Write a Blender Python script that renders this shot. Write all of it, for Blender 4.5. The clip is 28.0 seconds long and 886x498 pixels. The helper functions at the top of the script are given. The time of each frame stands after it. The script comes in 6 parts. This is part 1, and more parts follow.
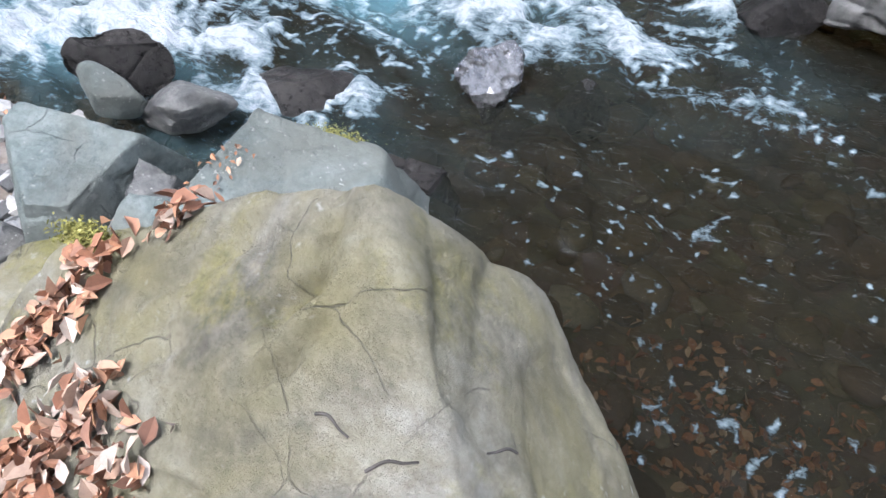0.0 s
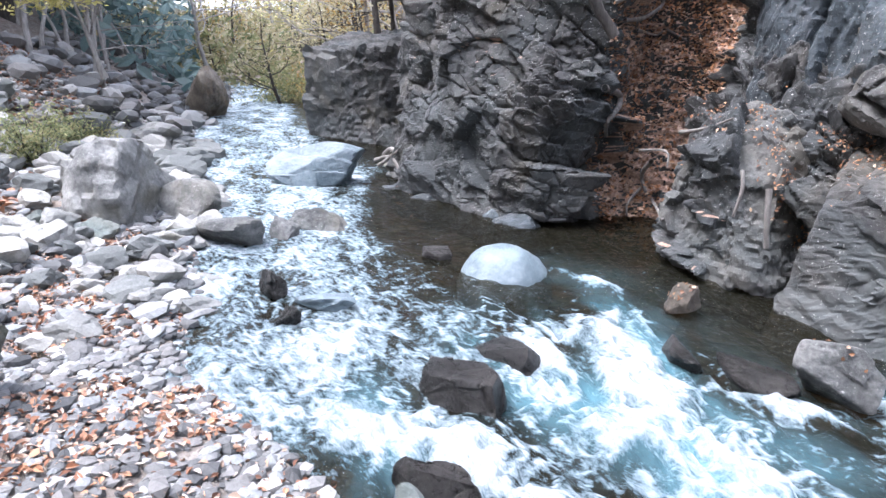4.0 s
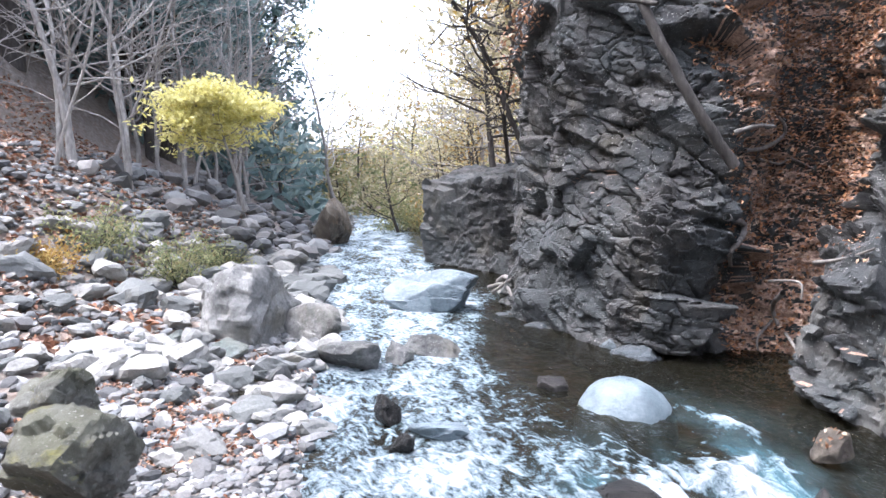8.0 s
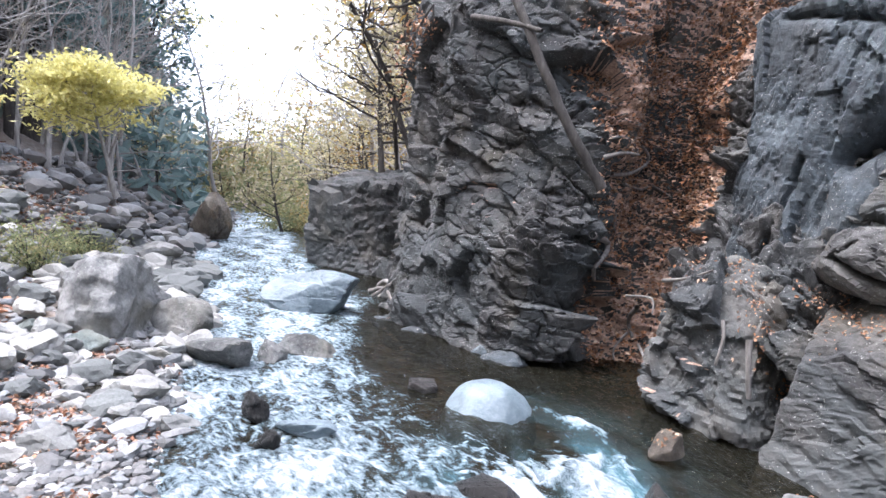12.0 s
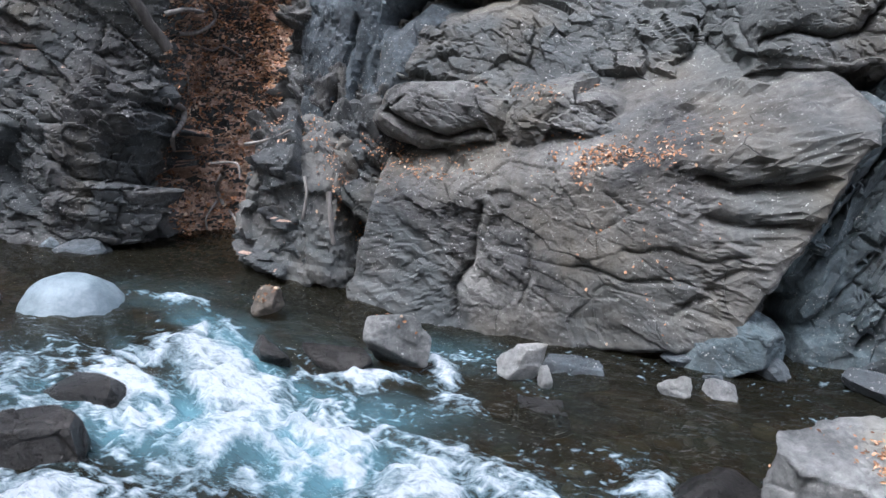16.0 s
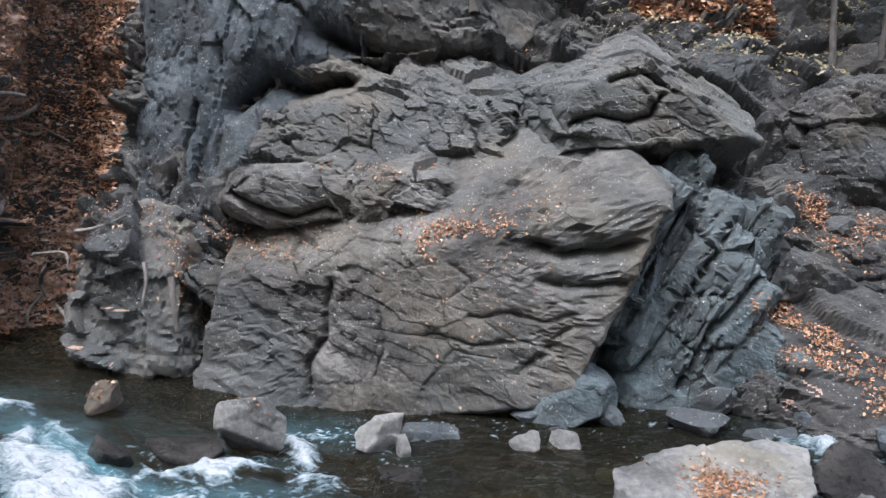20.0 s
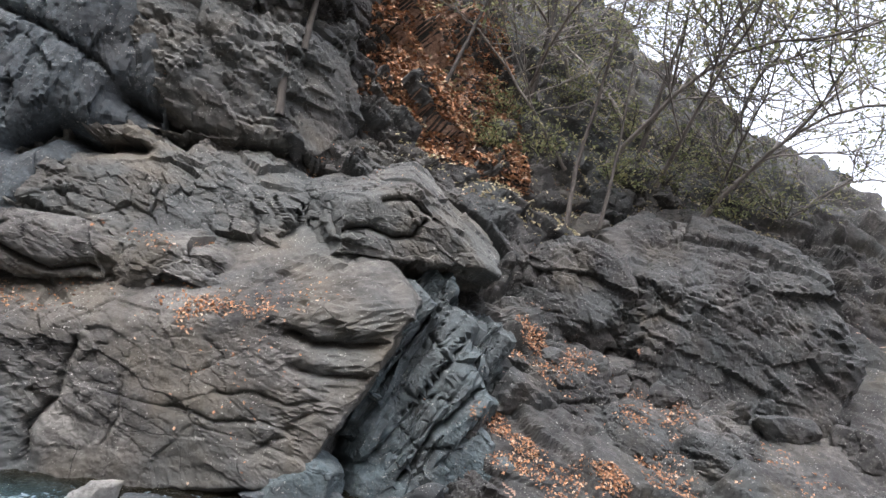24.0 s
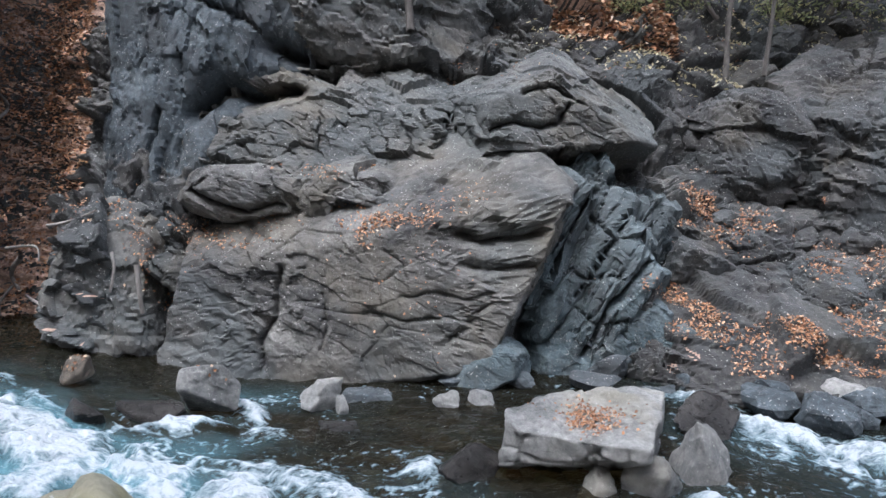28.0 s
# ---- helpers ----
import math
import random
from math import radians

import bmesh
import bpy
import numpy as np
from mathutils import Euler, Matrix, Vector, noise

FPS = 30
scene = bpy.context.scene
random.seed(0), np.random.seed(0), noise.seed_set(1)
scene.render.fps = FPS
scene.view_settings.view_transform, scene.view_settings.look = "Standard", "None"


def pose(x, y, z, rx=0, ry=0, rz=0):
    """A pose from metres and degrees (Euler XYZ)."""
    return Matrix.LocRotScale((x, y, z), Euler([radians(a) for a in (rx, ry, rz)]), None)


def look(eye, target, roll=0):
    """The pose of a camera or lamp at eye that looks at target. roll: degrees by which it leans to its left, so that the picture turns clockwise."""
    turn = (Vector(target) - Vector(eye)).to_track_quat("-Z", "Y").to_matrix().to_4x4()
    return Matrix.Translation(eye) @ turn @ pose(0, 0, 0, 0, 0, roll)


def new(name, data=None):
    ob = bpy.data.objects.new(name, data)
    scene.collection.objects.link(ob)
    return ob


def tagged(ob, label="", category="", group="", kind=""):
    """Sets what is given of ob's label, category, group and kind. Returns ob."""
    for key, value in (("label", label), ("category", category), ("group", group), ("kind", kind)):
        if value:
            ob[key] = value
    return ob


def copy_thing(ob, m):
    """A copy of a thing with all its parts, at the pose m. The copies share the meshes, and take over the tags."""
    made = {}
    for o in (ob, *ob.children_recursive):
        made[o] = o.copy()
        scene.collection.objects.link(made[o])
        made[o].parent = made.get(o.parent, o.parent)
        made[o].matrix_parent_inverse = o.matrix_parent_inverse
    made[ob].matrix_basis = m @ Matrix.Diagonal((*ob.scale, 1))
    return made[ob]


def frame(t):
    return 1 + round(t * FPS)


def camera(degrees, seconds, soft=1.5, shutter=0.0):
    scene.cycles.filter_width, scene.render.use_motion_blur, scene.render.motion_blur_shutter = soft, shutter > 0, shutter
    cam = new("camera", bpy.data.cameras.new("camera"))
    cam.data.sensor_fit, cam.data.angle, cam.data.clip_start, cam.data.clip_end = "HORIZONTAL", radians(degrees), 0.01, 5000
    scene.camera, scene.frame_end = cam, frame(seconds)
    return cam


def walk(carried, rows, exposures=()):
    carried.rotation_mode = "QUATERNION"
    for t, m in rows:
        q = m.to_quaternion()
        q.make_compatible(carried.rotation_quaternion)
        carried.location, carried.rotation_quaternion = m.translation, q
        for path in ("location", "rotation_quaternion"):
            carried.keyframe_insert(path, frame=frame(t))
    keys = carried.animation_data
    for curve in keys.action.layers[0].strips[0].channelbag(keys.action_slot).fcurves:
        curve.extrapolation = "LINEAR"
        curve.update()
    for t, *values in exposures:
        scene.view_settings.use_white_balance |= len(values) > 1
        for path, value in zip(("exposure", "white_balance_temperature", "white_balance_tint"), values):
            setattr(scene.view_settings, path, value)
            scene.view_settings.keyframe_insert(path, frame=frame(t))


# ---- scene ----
cam = camera(68.21, 28.0)
EXP = 1.14
STOPS = [(0.0, 0.4, 5750, 14), (1.0, 0.3, 5700, 13), (3.0, 0.42, 5700, 15), (4.5, 0.97, 5700, 17), (10.0, 0.8, 5800, 17), (15.0, 0.58, 5750, 15), (16.5, 0.17, 5600, 13), (18.5, 0.12, 5600, 13), (20.0, 0.2, 5850, 14), (22.0, 0.17, 6150, 15), (24.5, 0.15, 6200, 15), (25.5, 0.26, 6200, 16), (27.0, 0.1, 5700, 13), (28.0, 0.14, 5700, 13)]
PATH = [
    (0, (0.263, 0.765, 2.354), (-0.579, 2.991, -0.861), -1.48),
    (0.5, (0.281, 0.834, 2.349), (-0.486, 3.502, -0.532), 1.24),
    (1, (0.272, 0.898, 2.346), (-0.790, 3.884, -0.095), 0.90),
    (1.5, (0.268, 0.955, 2.353), (-1.323, 3.924, 0.197), -0.23),
    (2, (0.279, 0.999, 2.358), (-1.674, 3.866, 0.366), 0.03),
    (2.5, (0.288, 1.025, 2.364), (-1.716, 3.867, 0.387), 1.10),
    (3, (0.291, 1.040, 2.378), (-1.538, 4.033, 0.454), 2.20),
    (3.5, (0.233, 1.043, 2.399), (-2.189, 3.794, 0.797), 1.02),
    (4, (0.181, 1.015, 2.418), (-2.881, 3.360, 1.356), -1.17),
    (4.5, (0.167, 1.004, 2.433), (-3.151, 3.108, 1.680), -0.94),
    (6.5, (0.157, 0.963, 2.447), (-3.346, 2.865, 2.111), -1.50),
    (7, (0.162, 0.962, 2.450), (-3.342, 2.870, 2.163), -1.46),
    (7.5, (0.164, 0.962, 2.448), (-3.344, 2.860, 2.152), -1.68),
    (8, (0.168, 0.961, 2.443), (-3.354, 2.834, 2.153), -1.72),
    (8.5, (0.176, 0.963, 2.434), (-3.317, 2.877, 2.070), -2.30),
    (9, (0.192, 0.967, 2.421), (-3.221, 2.986, 1.899), -2.47),
    (9.5, (0.226, 0.967, 2.407), (-2.948, 3.317, 1.772), -2.76),
    (10, (0.276, 0.972, 2.400), (-2.420, 3.875, 1.845), -1.35),
    (10.5, (0.299, 0.956, 2.400), (-2.448, 3.831, 1.962), 0.54),
    (11, (0.308, 0.942, 2.404), (-2.676, 3.581, 2.038), 1.97),
    (11.5, (0.317, 0.936, 2.407), (-2.819, 3.398, 2.091), 1.80),
    (13.5, (0.389, 0.985, 2.436), (-2.651, 3.584, 2.457), 4.83),
    (14, (0.405, 0.992, 2.434), (-2.427, 3.816, 2.488), 3.71),
    (14.5, (0.423, 0.996, 2.429), (-2.181, 4.032, 2.409), 3.33),
    (15, (0.431, 0.983, 2.423), (-1.801, 4.302, 2.362), 3.18),
    (15.5, (0.418, 0.959, 2.415), (-1.291, 4.549, 1.969), 2.80),
    (16, (0.393, 0.933, 2.402), (-0.734, 4.642, 1.414), 0.47),
    (16.5, (0.402, 0.901, 2.387), (-0.065, 4.644, 1.057), -0.89),
    (17, (0.408, 0.873, 2.375), (0.322, 4.581, 0.875), -1.24),
    (17.5, (0.422, 0.843, 2.374), (0.420, 4.564, 0.907), -1.61),
    (18, (0.444, 0.819, 2.377), (0.387, 4.632, 1.172), -1.64),
    (18.5, (0.452, 0.790, 2.379), (0.367, 4.653, 1.347), -2.66),
    (19, (0.452, 0.787, 2.383), (0.223, 4.677, 1.477), -1.64),
    (19.5, (0.456, 0.778, 2.388), (0.114, 4.686, 1.608), -0.63),
    (20, (0.457, 0.756, 2.394), (0.189, 4.714, 1.876), -0.47),
    (20.5, (0.464, 0.741, 2.395), (0.231, 4.734, 2.334), -0.42),
    (21, (0.496, 0.734, 2.395), (0.710, 4.728, 2.366), 2.21),
    (21.5, (0.534, 0.683, 2.397), (0.875, 4.668, 2.336), 1.96),
    (23.5, (0.722, 0.202, 2.406), (1.222, 4.169, 2.492), 10.33),
    (24, (0.761, 0.067, 2.397), (1.653, 3.962, 2.592), 9.71),
    (24.5, (0.800, -0.058, 2.389), (1.279, 3.893, 2.791), 3.54),
    (25, (0.816, -0.187, 2.381), (0.656, 3.809, 2.475), -0.96),
    (25.5, (0.825, -0.253, 2.381), (0.948, 3.720, 2.832), -0.06),
    (26, (0.833, -0.285, 2.381), (0.397, 3.677, 2.712), -3.57),
    (26.5, (0.847, -0.289, 2.382), (0.708, 3.691, 2.011), -3.74),
    (27, (0.844, -0.278, 2.374), (0.973, 3.654, 1.648), -3.69),
    (27.5, (0.835, -0.229, 2.361), (0.808, 3.732, 1.802), -5.83),
    (28, (0.843, -0.202, 2.349), (0.788, 3.767, 1.855), -0.48),
]
walk(cam, [(t, look(eye, target, roll)) for t, eye, target, roll in PATH], exposures=[(t, EXP + e, k, tint) for t, e, k, tint in STOPS])

# ---- sky and sun ----
world = bpy.data.worlds.new("sky")
scene.world = world
world.use_nodes = True
wn = world.node_tree
sky = wn.nodes.new("ShaderNodeTexSky")
sky.sky_type = "NISHITA"
sky.sun_disc = False
sky.sun_elevation = radians(62)
sky.sun_rotation = radians(200)
sky.air_density, sky.dust_density, sky.ozone_density = 1.0, 4.0, 0.3
haze = wn.nodes.new("ShaderNodeHueSaturation")
haze.inputs["Saturation"].default_value, haze.inputs["Value"].default_value = 0.4, 2.0
wn.links.new(sky.outputs[0], haze.inputs["Color"])
wn.links.new(haze.outputs[0], wn.nodes["Background"].inputs[0])
wn.nodes["Background"].inputs[1].default_value = 0.125
sun_data = bpy.data.lights.new("sun", "SUN")
sun_data.energy, sun_data.angle, sun_data.color = 1.4, radians(14), (1.0, 0.96, 0.9)
sun = new("sun", sun_data)
sun.matrix_world = look((-6, 0, 22), (-1, 5, 0))

# ---- noise in numpy ----


def hash3(ix, iy, iz, seed):
    h = (ix.astype(np.int64) * 374761393 + iy.astype(np.int64) * 668265263 + iz.astype(np.int64) * 2147483647 + seed * 1274126177) & 0xFFFFFFFF
    h = ((h ^ (h >> 13)) * 1274126177) & 0xFFFFFFFF
    h = ((h ^ (h >> 16)) * 2246822519) & 0xFFFFFFFF
    return ((h ^ (h >> 15)) & 0xFFFFFF) / float(0xFFFFFF)


def vnoise(p, seed=0):
    """Value noise from -1 to 1 at points (n, 3)."""
    i = np.floor(p).astype(np.int64)
    f = p - i
    f = f * f * f * (f * (f * 6 - 15) + 10)
    out = 0
    for a in (0, 1):
        for b in (0, 1):
            for c in (0, 1):
                w = (f[:, 0] if a else 1 - f[:, 0]) * (f[:, 1] if b else 1 - f[:, 1]) * (f[:, 2] if c else 1 - f[:, 2])
                out = out + w * hash3(i[:, 0] + a, i[:, 1] + b, i[:, 2] + c, seed)
    return out * 2 - 1


def fbm(p, seed=0, octaves=4, gain=0.5):
    out, amp, total = 0, 1.0, 0.0
    for k in range(octaves):
        out = out + amp * vnoise(p * 2.03**k, seed + 17 * k)
        total += amp
        amp *= gain
    return out / total


def facets(p, seed=0, tilt=0.6):
    """Broken-rock relief: each cell has a level and a tilt of its own. Also gives the closeness to a joint, 0 on it."""
    i = np.floor(p).astype(np.int64)
    best, second = np.full(len(p), 9.0), np.full(len(p), 9.0)
    cell, way = i.copy(), np.zeros_like(p)
    for a in (-1, 0, 1):
        for b in (-1, 0, 1):
            for c in (-1, 0, 1):
                j = i + (a, b, c)
                h = np.stack([hash3(j[:, 0], j[:, 1], j[:, 2], seed + s) for s in range(3)], 1)
                q = p - (j + 0.5 + 0.8 * (h - 0.5))
                d = (q * q).sum(1)
                near = d < best
                second = np.where(near, best, np.minimum(second, d))
                best = np.where(near, d, best)
                cell[near] = j[near]
                way[near] = q[near]
    h = [hash3(cell[:, 0], cell[:, 1], cell[:, 2], seed + s) - 0.5 for s in (3, 4, 5)]
    level = h[0] + tilt * (h[1] * 2 * way[:, 0] + h[2] * 2 * way[:, 2] + h[0] * way[:, 1])
    return level, np.sqrt(second) - np.sqrt(best)


def smooth(a, b, x):
    t = np.clip((x - a) / (b - a), 0, 1)
    return t * t * (3 - 2 * t)


# ---- materials ----
MATS = {}


class Nodes:
    """A short hand for building a node material."""

    def __init__(self, name):
        self.mat = bpy.data.materials.new(name)
        self.mat.use_nodes = True
        self.t = self.mat.node_tree
        self.bsdf = self.t.nodes["Principled BSDF"]
        self.out = self.t.nodes["Material Output"]
        MATS[name] = self.mat

    def add(self, kind, **inputs):
        n = self.t.nodes.new(kind)
        for key, value in inputs.items():
            self.set(n, key, value)
        return n

    def set(self, n, key, value):
        key = key.replace("_", " ")
        if isinstance(value, bpy.types.NodeSocket):
            self.t.links.new(value, n.inputs[key])
        else:
            n.inputs[key].default_value = value

    def coords(self, scale=(1, 1, 1), turn=(0, 0, 0), world=False):
        if world:
            src = self.add("ShaderNodeNewGeometry").outputs["Position"]
        else:
            src = self.add("ShaderNodeTexCoord").outputs["Object"]
        m = self.add("ShaderNodeMapping", Vector=src)
        m.inputs["Scale"].default_value = scale
        m.inputs["Rotation"].default_value = turn
        return m.outputs[0]

    def noise(self, scale, detail=5.0, rough=0.6, vector=None, distort=0.0):
        n = self.add("ShaderNodeTexNoise", Scale=scale, Detail=detail, Roughness=rough, Distortion=distort)
        self.t.links.new(vector if vector else self.base, n.inputs["Vector"])
        return n.outputs["Fac"]

    def ramp(self, fac, *stops):
        n = self.add("ShaderNodeValToRGB", Fac=fac)
        e = n.color_ramp.elements
        while len(e) < len(stops):
            e.new(0.5)
        for el, (pos, col) in zip(e, stops):
            el.position = pos
            el.color = (*col, 1) if isinstance(col, tuple) else (col, col, col, 1)
        return n.outputs["Color"]

    def mix(self, fac, a, b, mode="MIX"):
        n = self.t.nodes.new("ShaderNodeMix")
        n.data_type, n.blend_type = "RGBA", mode
        for idx, v in ((0, fac), (6, a), (7, b)):
            if isinstance(v, bpy.types.NodeSocket):
                self.t.links.new(v, n.inputs[idx])
            elif idx:
                n.inputs[idx].default_value = (*v, 1)
            else:
                n.inputs[idx].default_value = v
        return n.outputs[2]

    def math(self, op, a, b=0.0):
        n = self.t.nodes.new("ShaderNodeMath")
        n.operation = op
        for idx, v in ((0, a), (1, b)):
            if isinstance(v, bpy.types.NodeSocket):
                self.t.links.new(v, n.inputs[idx])
            else:
                n.inputs[idx].default_value = v
        return n.outputs[0]

    def bump(self, height, strength=0.5, distance=0.02, below=None):
        n = self.add("ShaderNodeBump", Height=height, Strength=strength, Distance=distance)
        if below:
            self.t.links.new(below, n.inputs["Normal"])
        return n.outputs[0]


def rock_material(name, dark, mid, light, tint=None, tint_at=0.6, lichen=0.0, moss=0.0, rough=0.85, bump=0.6, grain=1.0, streak=None, bed=0.0, crack=0.0, chip=0.0, cool=None):
    """Weathered stone: two scales of mottling, speckles of lichen, moss on what faces up."""
    m = Nodes(name)
    m.base = m.coords(world=True)
    big = m.noise(1.3 * grain, 6, 0.65)
    fine = m.noise(14 * grain, 8, 0.7)
    both = m.math("ADD", m.math("MULTIPLY", big, 0.62), m.math("MULTIPLY", fine, 0.38))
    col = m.ramp(both, (0.39, dark), (0.5, mid), (0.62, light))
    if tint:
        col = m.mix(m.math("MULTIPLY", m.ramp(m.noise(0.8 * grain, 4, 0.6, distort=0.6), (tint_at - 0.08, 0.0), (tint_at + 0.12, 1.0)), 0.75), col, tint)
    if cool:
        col = m.mix(m.math("MULTIPLY", m.ramp(m.noise(0.55 * grain, 5, 0.65, distort=0.9), (0.44, 0.0), (0.6, 1.0)), 0.75), col, m.mix(m.math("MULTIPLY", fine, 0.3), cool, light))
    if streak:
        sv = m.coords((9, 9, 0.7), world=True)
        col = m.mix(m.math("MULTIPLY", m.ramp(m.noise(1.2, 5, 0.6, vector=sv), (0.52, 0.0), (0.66, 1.0)), 0.6), col, streak)
    normal_z = m.add("ShaderNodeSeparateXYZ", Vector=m.add("ShaderNodeNewGeometry").outputs["Normal"]).outputs["Z"]
    if lichen:
        dots = m.ramp(m.noise(38, 3, 0.55), (0.63, 0.0), (0.7, 1.0))
        some = m.ramp(m.noise(2.2, 4, 0.6), (0.5 - lichen * 0.15, 0.0), (0.62, 1.0))
        col = m.mix(m.math("MULTIPLY", m.math("MULTIPLY", dots, some), 0.75), col, (0.5, 0.5, 0.46))
    if moss:
        up = m.ramp(normal_z, (0.15, 0.0), (0.75, 1.0))
        patch = m.ramp(m.noise(2.4, 6, 0.7), (0.62 - moss * 0.22, 0.0), (0.72 - moss * 0.1, 1.0))
        col = m.mix(m.math("MULTIPLY", up, patch), col, m.ramp(fine, (0.35, (0.10, 0.10, 0.02)), (0.65, (0.30, 0.27, 0.07))))
    if crack:
        bent = m.mix(0.16, m.base, m.add("ShaderNodeTexNoise", Scale=3.0, Detail=4.0, Vector=m.base).outputs["Color"])
        joints = m.add("ShaderNodeTexVoronoi", Scale=2.6 * grain, Randomness=1.0, Vector=bent)
        joints.feature = "DISTANCE_TO_EDGE"
        line = m.math("MULTIPLY", m.ramp(joints.outputs["Distance"], (0.0, 1.0), (0.009, 0.0)), m.ramp(m.noise(1.9 * grain, 2, 0.5), (0.58 - 0.12 * crack, 0.0), (0.66 - 0.1 * crack, 1.0)))
        col = m.mix(m.math("MULTIPLY", line, 0.8), col, dark)
    m.set(m.bsdf, "Base Color", col)
    m.set(m.bsdf, "Roughness", m.ramp(fine, (0.3, rough - 0.12), (0.7, min(1.0, rough + 0.08))))
    h1 = m.bump(m.noise(6 * grain, 9, 0.75), min(1.0, bump * 1.6), 0.09)
    if crack:
        h1 = m.bump(m.math("SUBTRACT", 1.0, line), 1.0, 0.02, below=h1)
    if chip:
        for size, deep in ((4.5, 0.045), (13.0, 0.014)):
            bent = m.mix(0.16, m.base, m.add("ShaderNodeTexNoise", Scale=size * 0.8, Detail=3.0, Vector=m.base).outputs["Color"])
            piece = m.add("ShaderNodeTexVoronoi", Scale=size, Randomness=1.0, Vector=bent)
            tone = m.add("ShaderNodeSeparateColor", Color=piece.outputs["Color"]).outputs[0]
            h1 = m.bump(m.math("ADD", tone, m.math("MULTIPLY", piece.outputs["Distance"], 0.6)), chip, deep, below=h1)
    if bed:
        wave = m.add("ShaderNodeTexWave", Scale=2.2, Distortion=9.0, Detail=5.0, Detail_Scale=1.3, Detail_Roughness=0.65, Vector=m.coords((0.5, 0.5, 1), (0, radians(-24), 0), world=True))
        wave.wave_type, wave.bands_direction, wave.wave_profile = "BANDS", "Z", "SAW"
        h1 = m.bump(wave.outputs["Fac"], bed, 0.05, below=h1)
        cells = m.add("ShaderNodeTexVoronoi", Scale=7.0, Randomness=1.0, Vector=m.mix(0.12, m.base, m.add("ShaderNodeTexNoise", Scale=5.0, Vector=m.base).outputs["Color"]))
        cells.distance = "CHEBYCHEV"
        h1 = m.bump(m.add("ShaderNodeSeparateColor", Color=cells.outputs["Color"]).outputs[0], bed, 0.02, below=h1)
    m.set(m.bsdf, "Normal", m.bump(m.noise(34 * grain, 6, 0.75), min(1.0, bump * 1.4), 0.02, below=h1))
    return m.mat


rock_material("cliff_stone", (0.010, 0.010, 0.010), (0.035, 0.034, 0.032), (0.105, 0.102, 0.095), tint=(0.062, 0.056, 0.041), tint_at=0.58, lichen=0.9, streak=(0.03, 0.032, 0.034), bump=0.3, bed=0.35, chip=0.5, cool=(0.03, 0.039, 0.041))
rock_material("face_stone", (0.017, 0.017, 0.0165), (0.066, 0.064, 0.059), (0.16, 0.155, 0.142), tint=(0.105, 0.093, 0.07), tint_at=0.52, lichen=1.0, bump=0.35, crack=0.3, grain=0.8, chip=0.45, cool=(0.046, 0.057, 0.059))
rock_material("slate_stone", (0.010, 0.015, 0.018), (0.033, 0.043, 0.049), (0.105, 0.128, 0.138), lichen=0.6, bump=0.3, streak=(0.045, 0.05, 0.055), bed=0.3, chip=0.5, cool=(0.035, 0.036, 0.035))
# lighter, bluer copy of slate_stone for the cleft, skylight put into its colour
rock_material("skylit_slate", (0.018, 0.029, 0.033), (0.055, 0.079, 0.086), (0.15, 0.185, 0.195), lichen=0.5, bump=0.3, streak=(0.05, 0.058, 0.06), bed=0.2, chip=0.5, cool=(0.04, 0.045, 0.045))
m = Nodes("leaf_litter")
m.base = m.coords(world=True)
m.set(m.bsdf, "Base Color", m.ramp(m.noise(18, 8, 0.75), (0.36, (0.14, 0.1, 0.078)), (0.5, (0.3, 0.2, 0.145)), (0.64, (0.46, 0.33, 0.25))))
m.set(m.bsdf, "Roughness", 0.9)
m.set(m.bsdf, "Normal", m.bump(m.noise(30, 8, 0.75), 0.9, 0.04))
rock_material("grey_stone", (0.05, 0.052, 0.05), (0.14, 0.142, 0.135), (0.29, 0.285, 0.265), tint=(0.22, 0.2, 0.15), tint_at=0.58, lichen=0.3)
rock_material("pale_stone", (0.11, 0.112, 0.108), (0.24, 0.24, 0.228), (0.40, 0.395, 0.37), tint=(0.28, 0.26, 0.2), tint_at=0.6, lichen=0.2, crack=0.4, grain=1.3)
rock_material("blue_stone", (0.06, 0.083, 0.096), (0.11, 0.143, 0.16), (0.18, 0.22, 0.235), rough=0.5, bump=0.25)
rock_material("green_stone", (0.068, 0.09, 0.085), (0.15, 0.184, 0.174), (0.255, 0.29, 0.275), tint=(0.18, 0.185, 0.155), tint_at=0.52, rough=0.75, bump=0.45, lichen=0.5, grain=1.9, crack=0.35, chip=0.15, cool=(0.12, 0.125, 0.10))
rock_material("wet_stone", (0.007, 0.007, 0.006), (0.02, 0.018, 0.016), (0.055, 0.05, 0.045), rough=0.34, bump=0.5, grain=1.6, chip=0.4)
MATS["wet_stone"].node_tree.nodes["Principled BSDF"].inputs["Specular IOR Level"].default_value = 0.35
rock_material("shiny_stone", (0.02, 0.02, 0.02), (0.06, 0.06, 0.06), (0.17, 0.17, 0.17), rough=0.22, bump=0.8, grain=2.2, chip=0.8)
wet_coat = MATS["shiny_stone"].node_tree.nodes["Principled BSDF"].inputs
wet_coat["Specular IOR Level"].default_value, wet_coat["Coat Weight"].default_value, wet_coat["Coat Roughness"].default_value, wet_coat["Coat IOR"].default_value = 1.0, 1.0, 0.12, 1.8
rock_material("brown_stone", (0.05, 0.04, 0.03), (0.12, 0.10, 0.075), (0.24, 0.21, 0.16), rough=0.6, tint=(0.25, 0.15, 0.06))
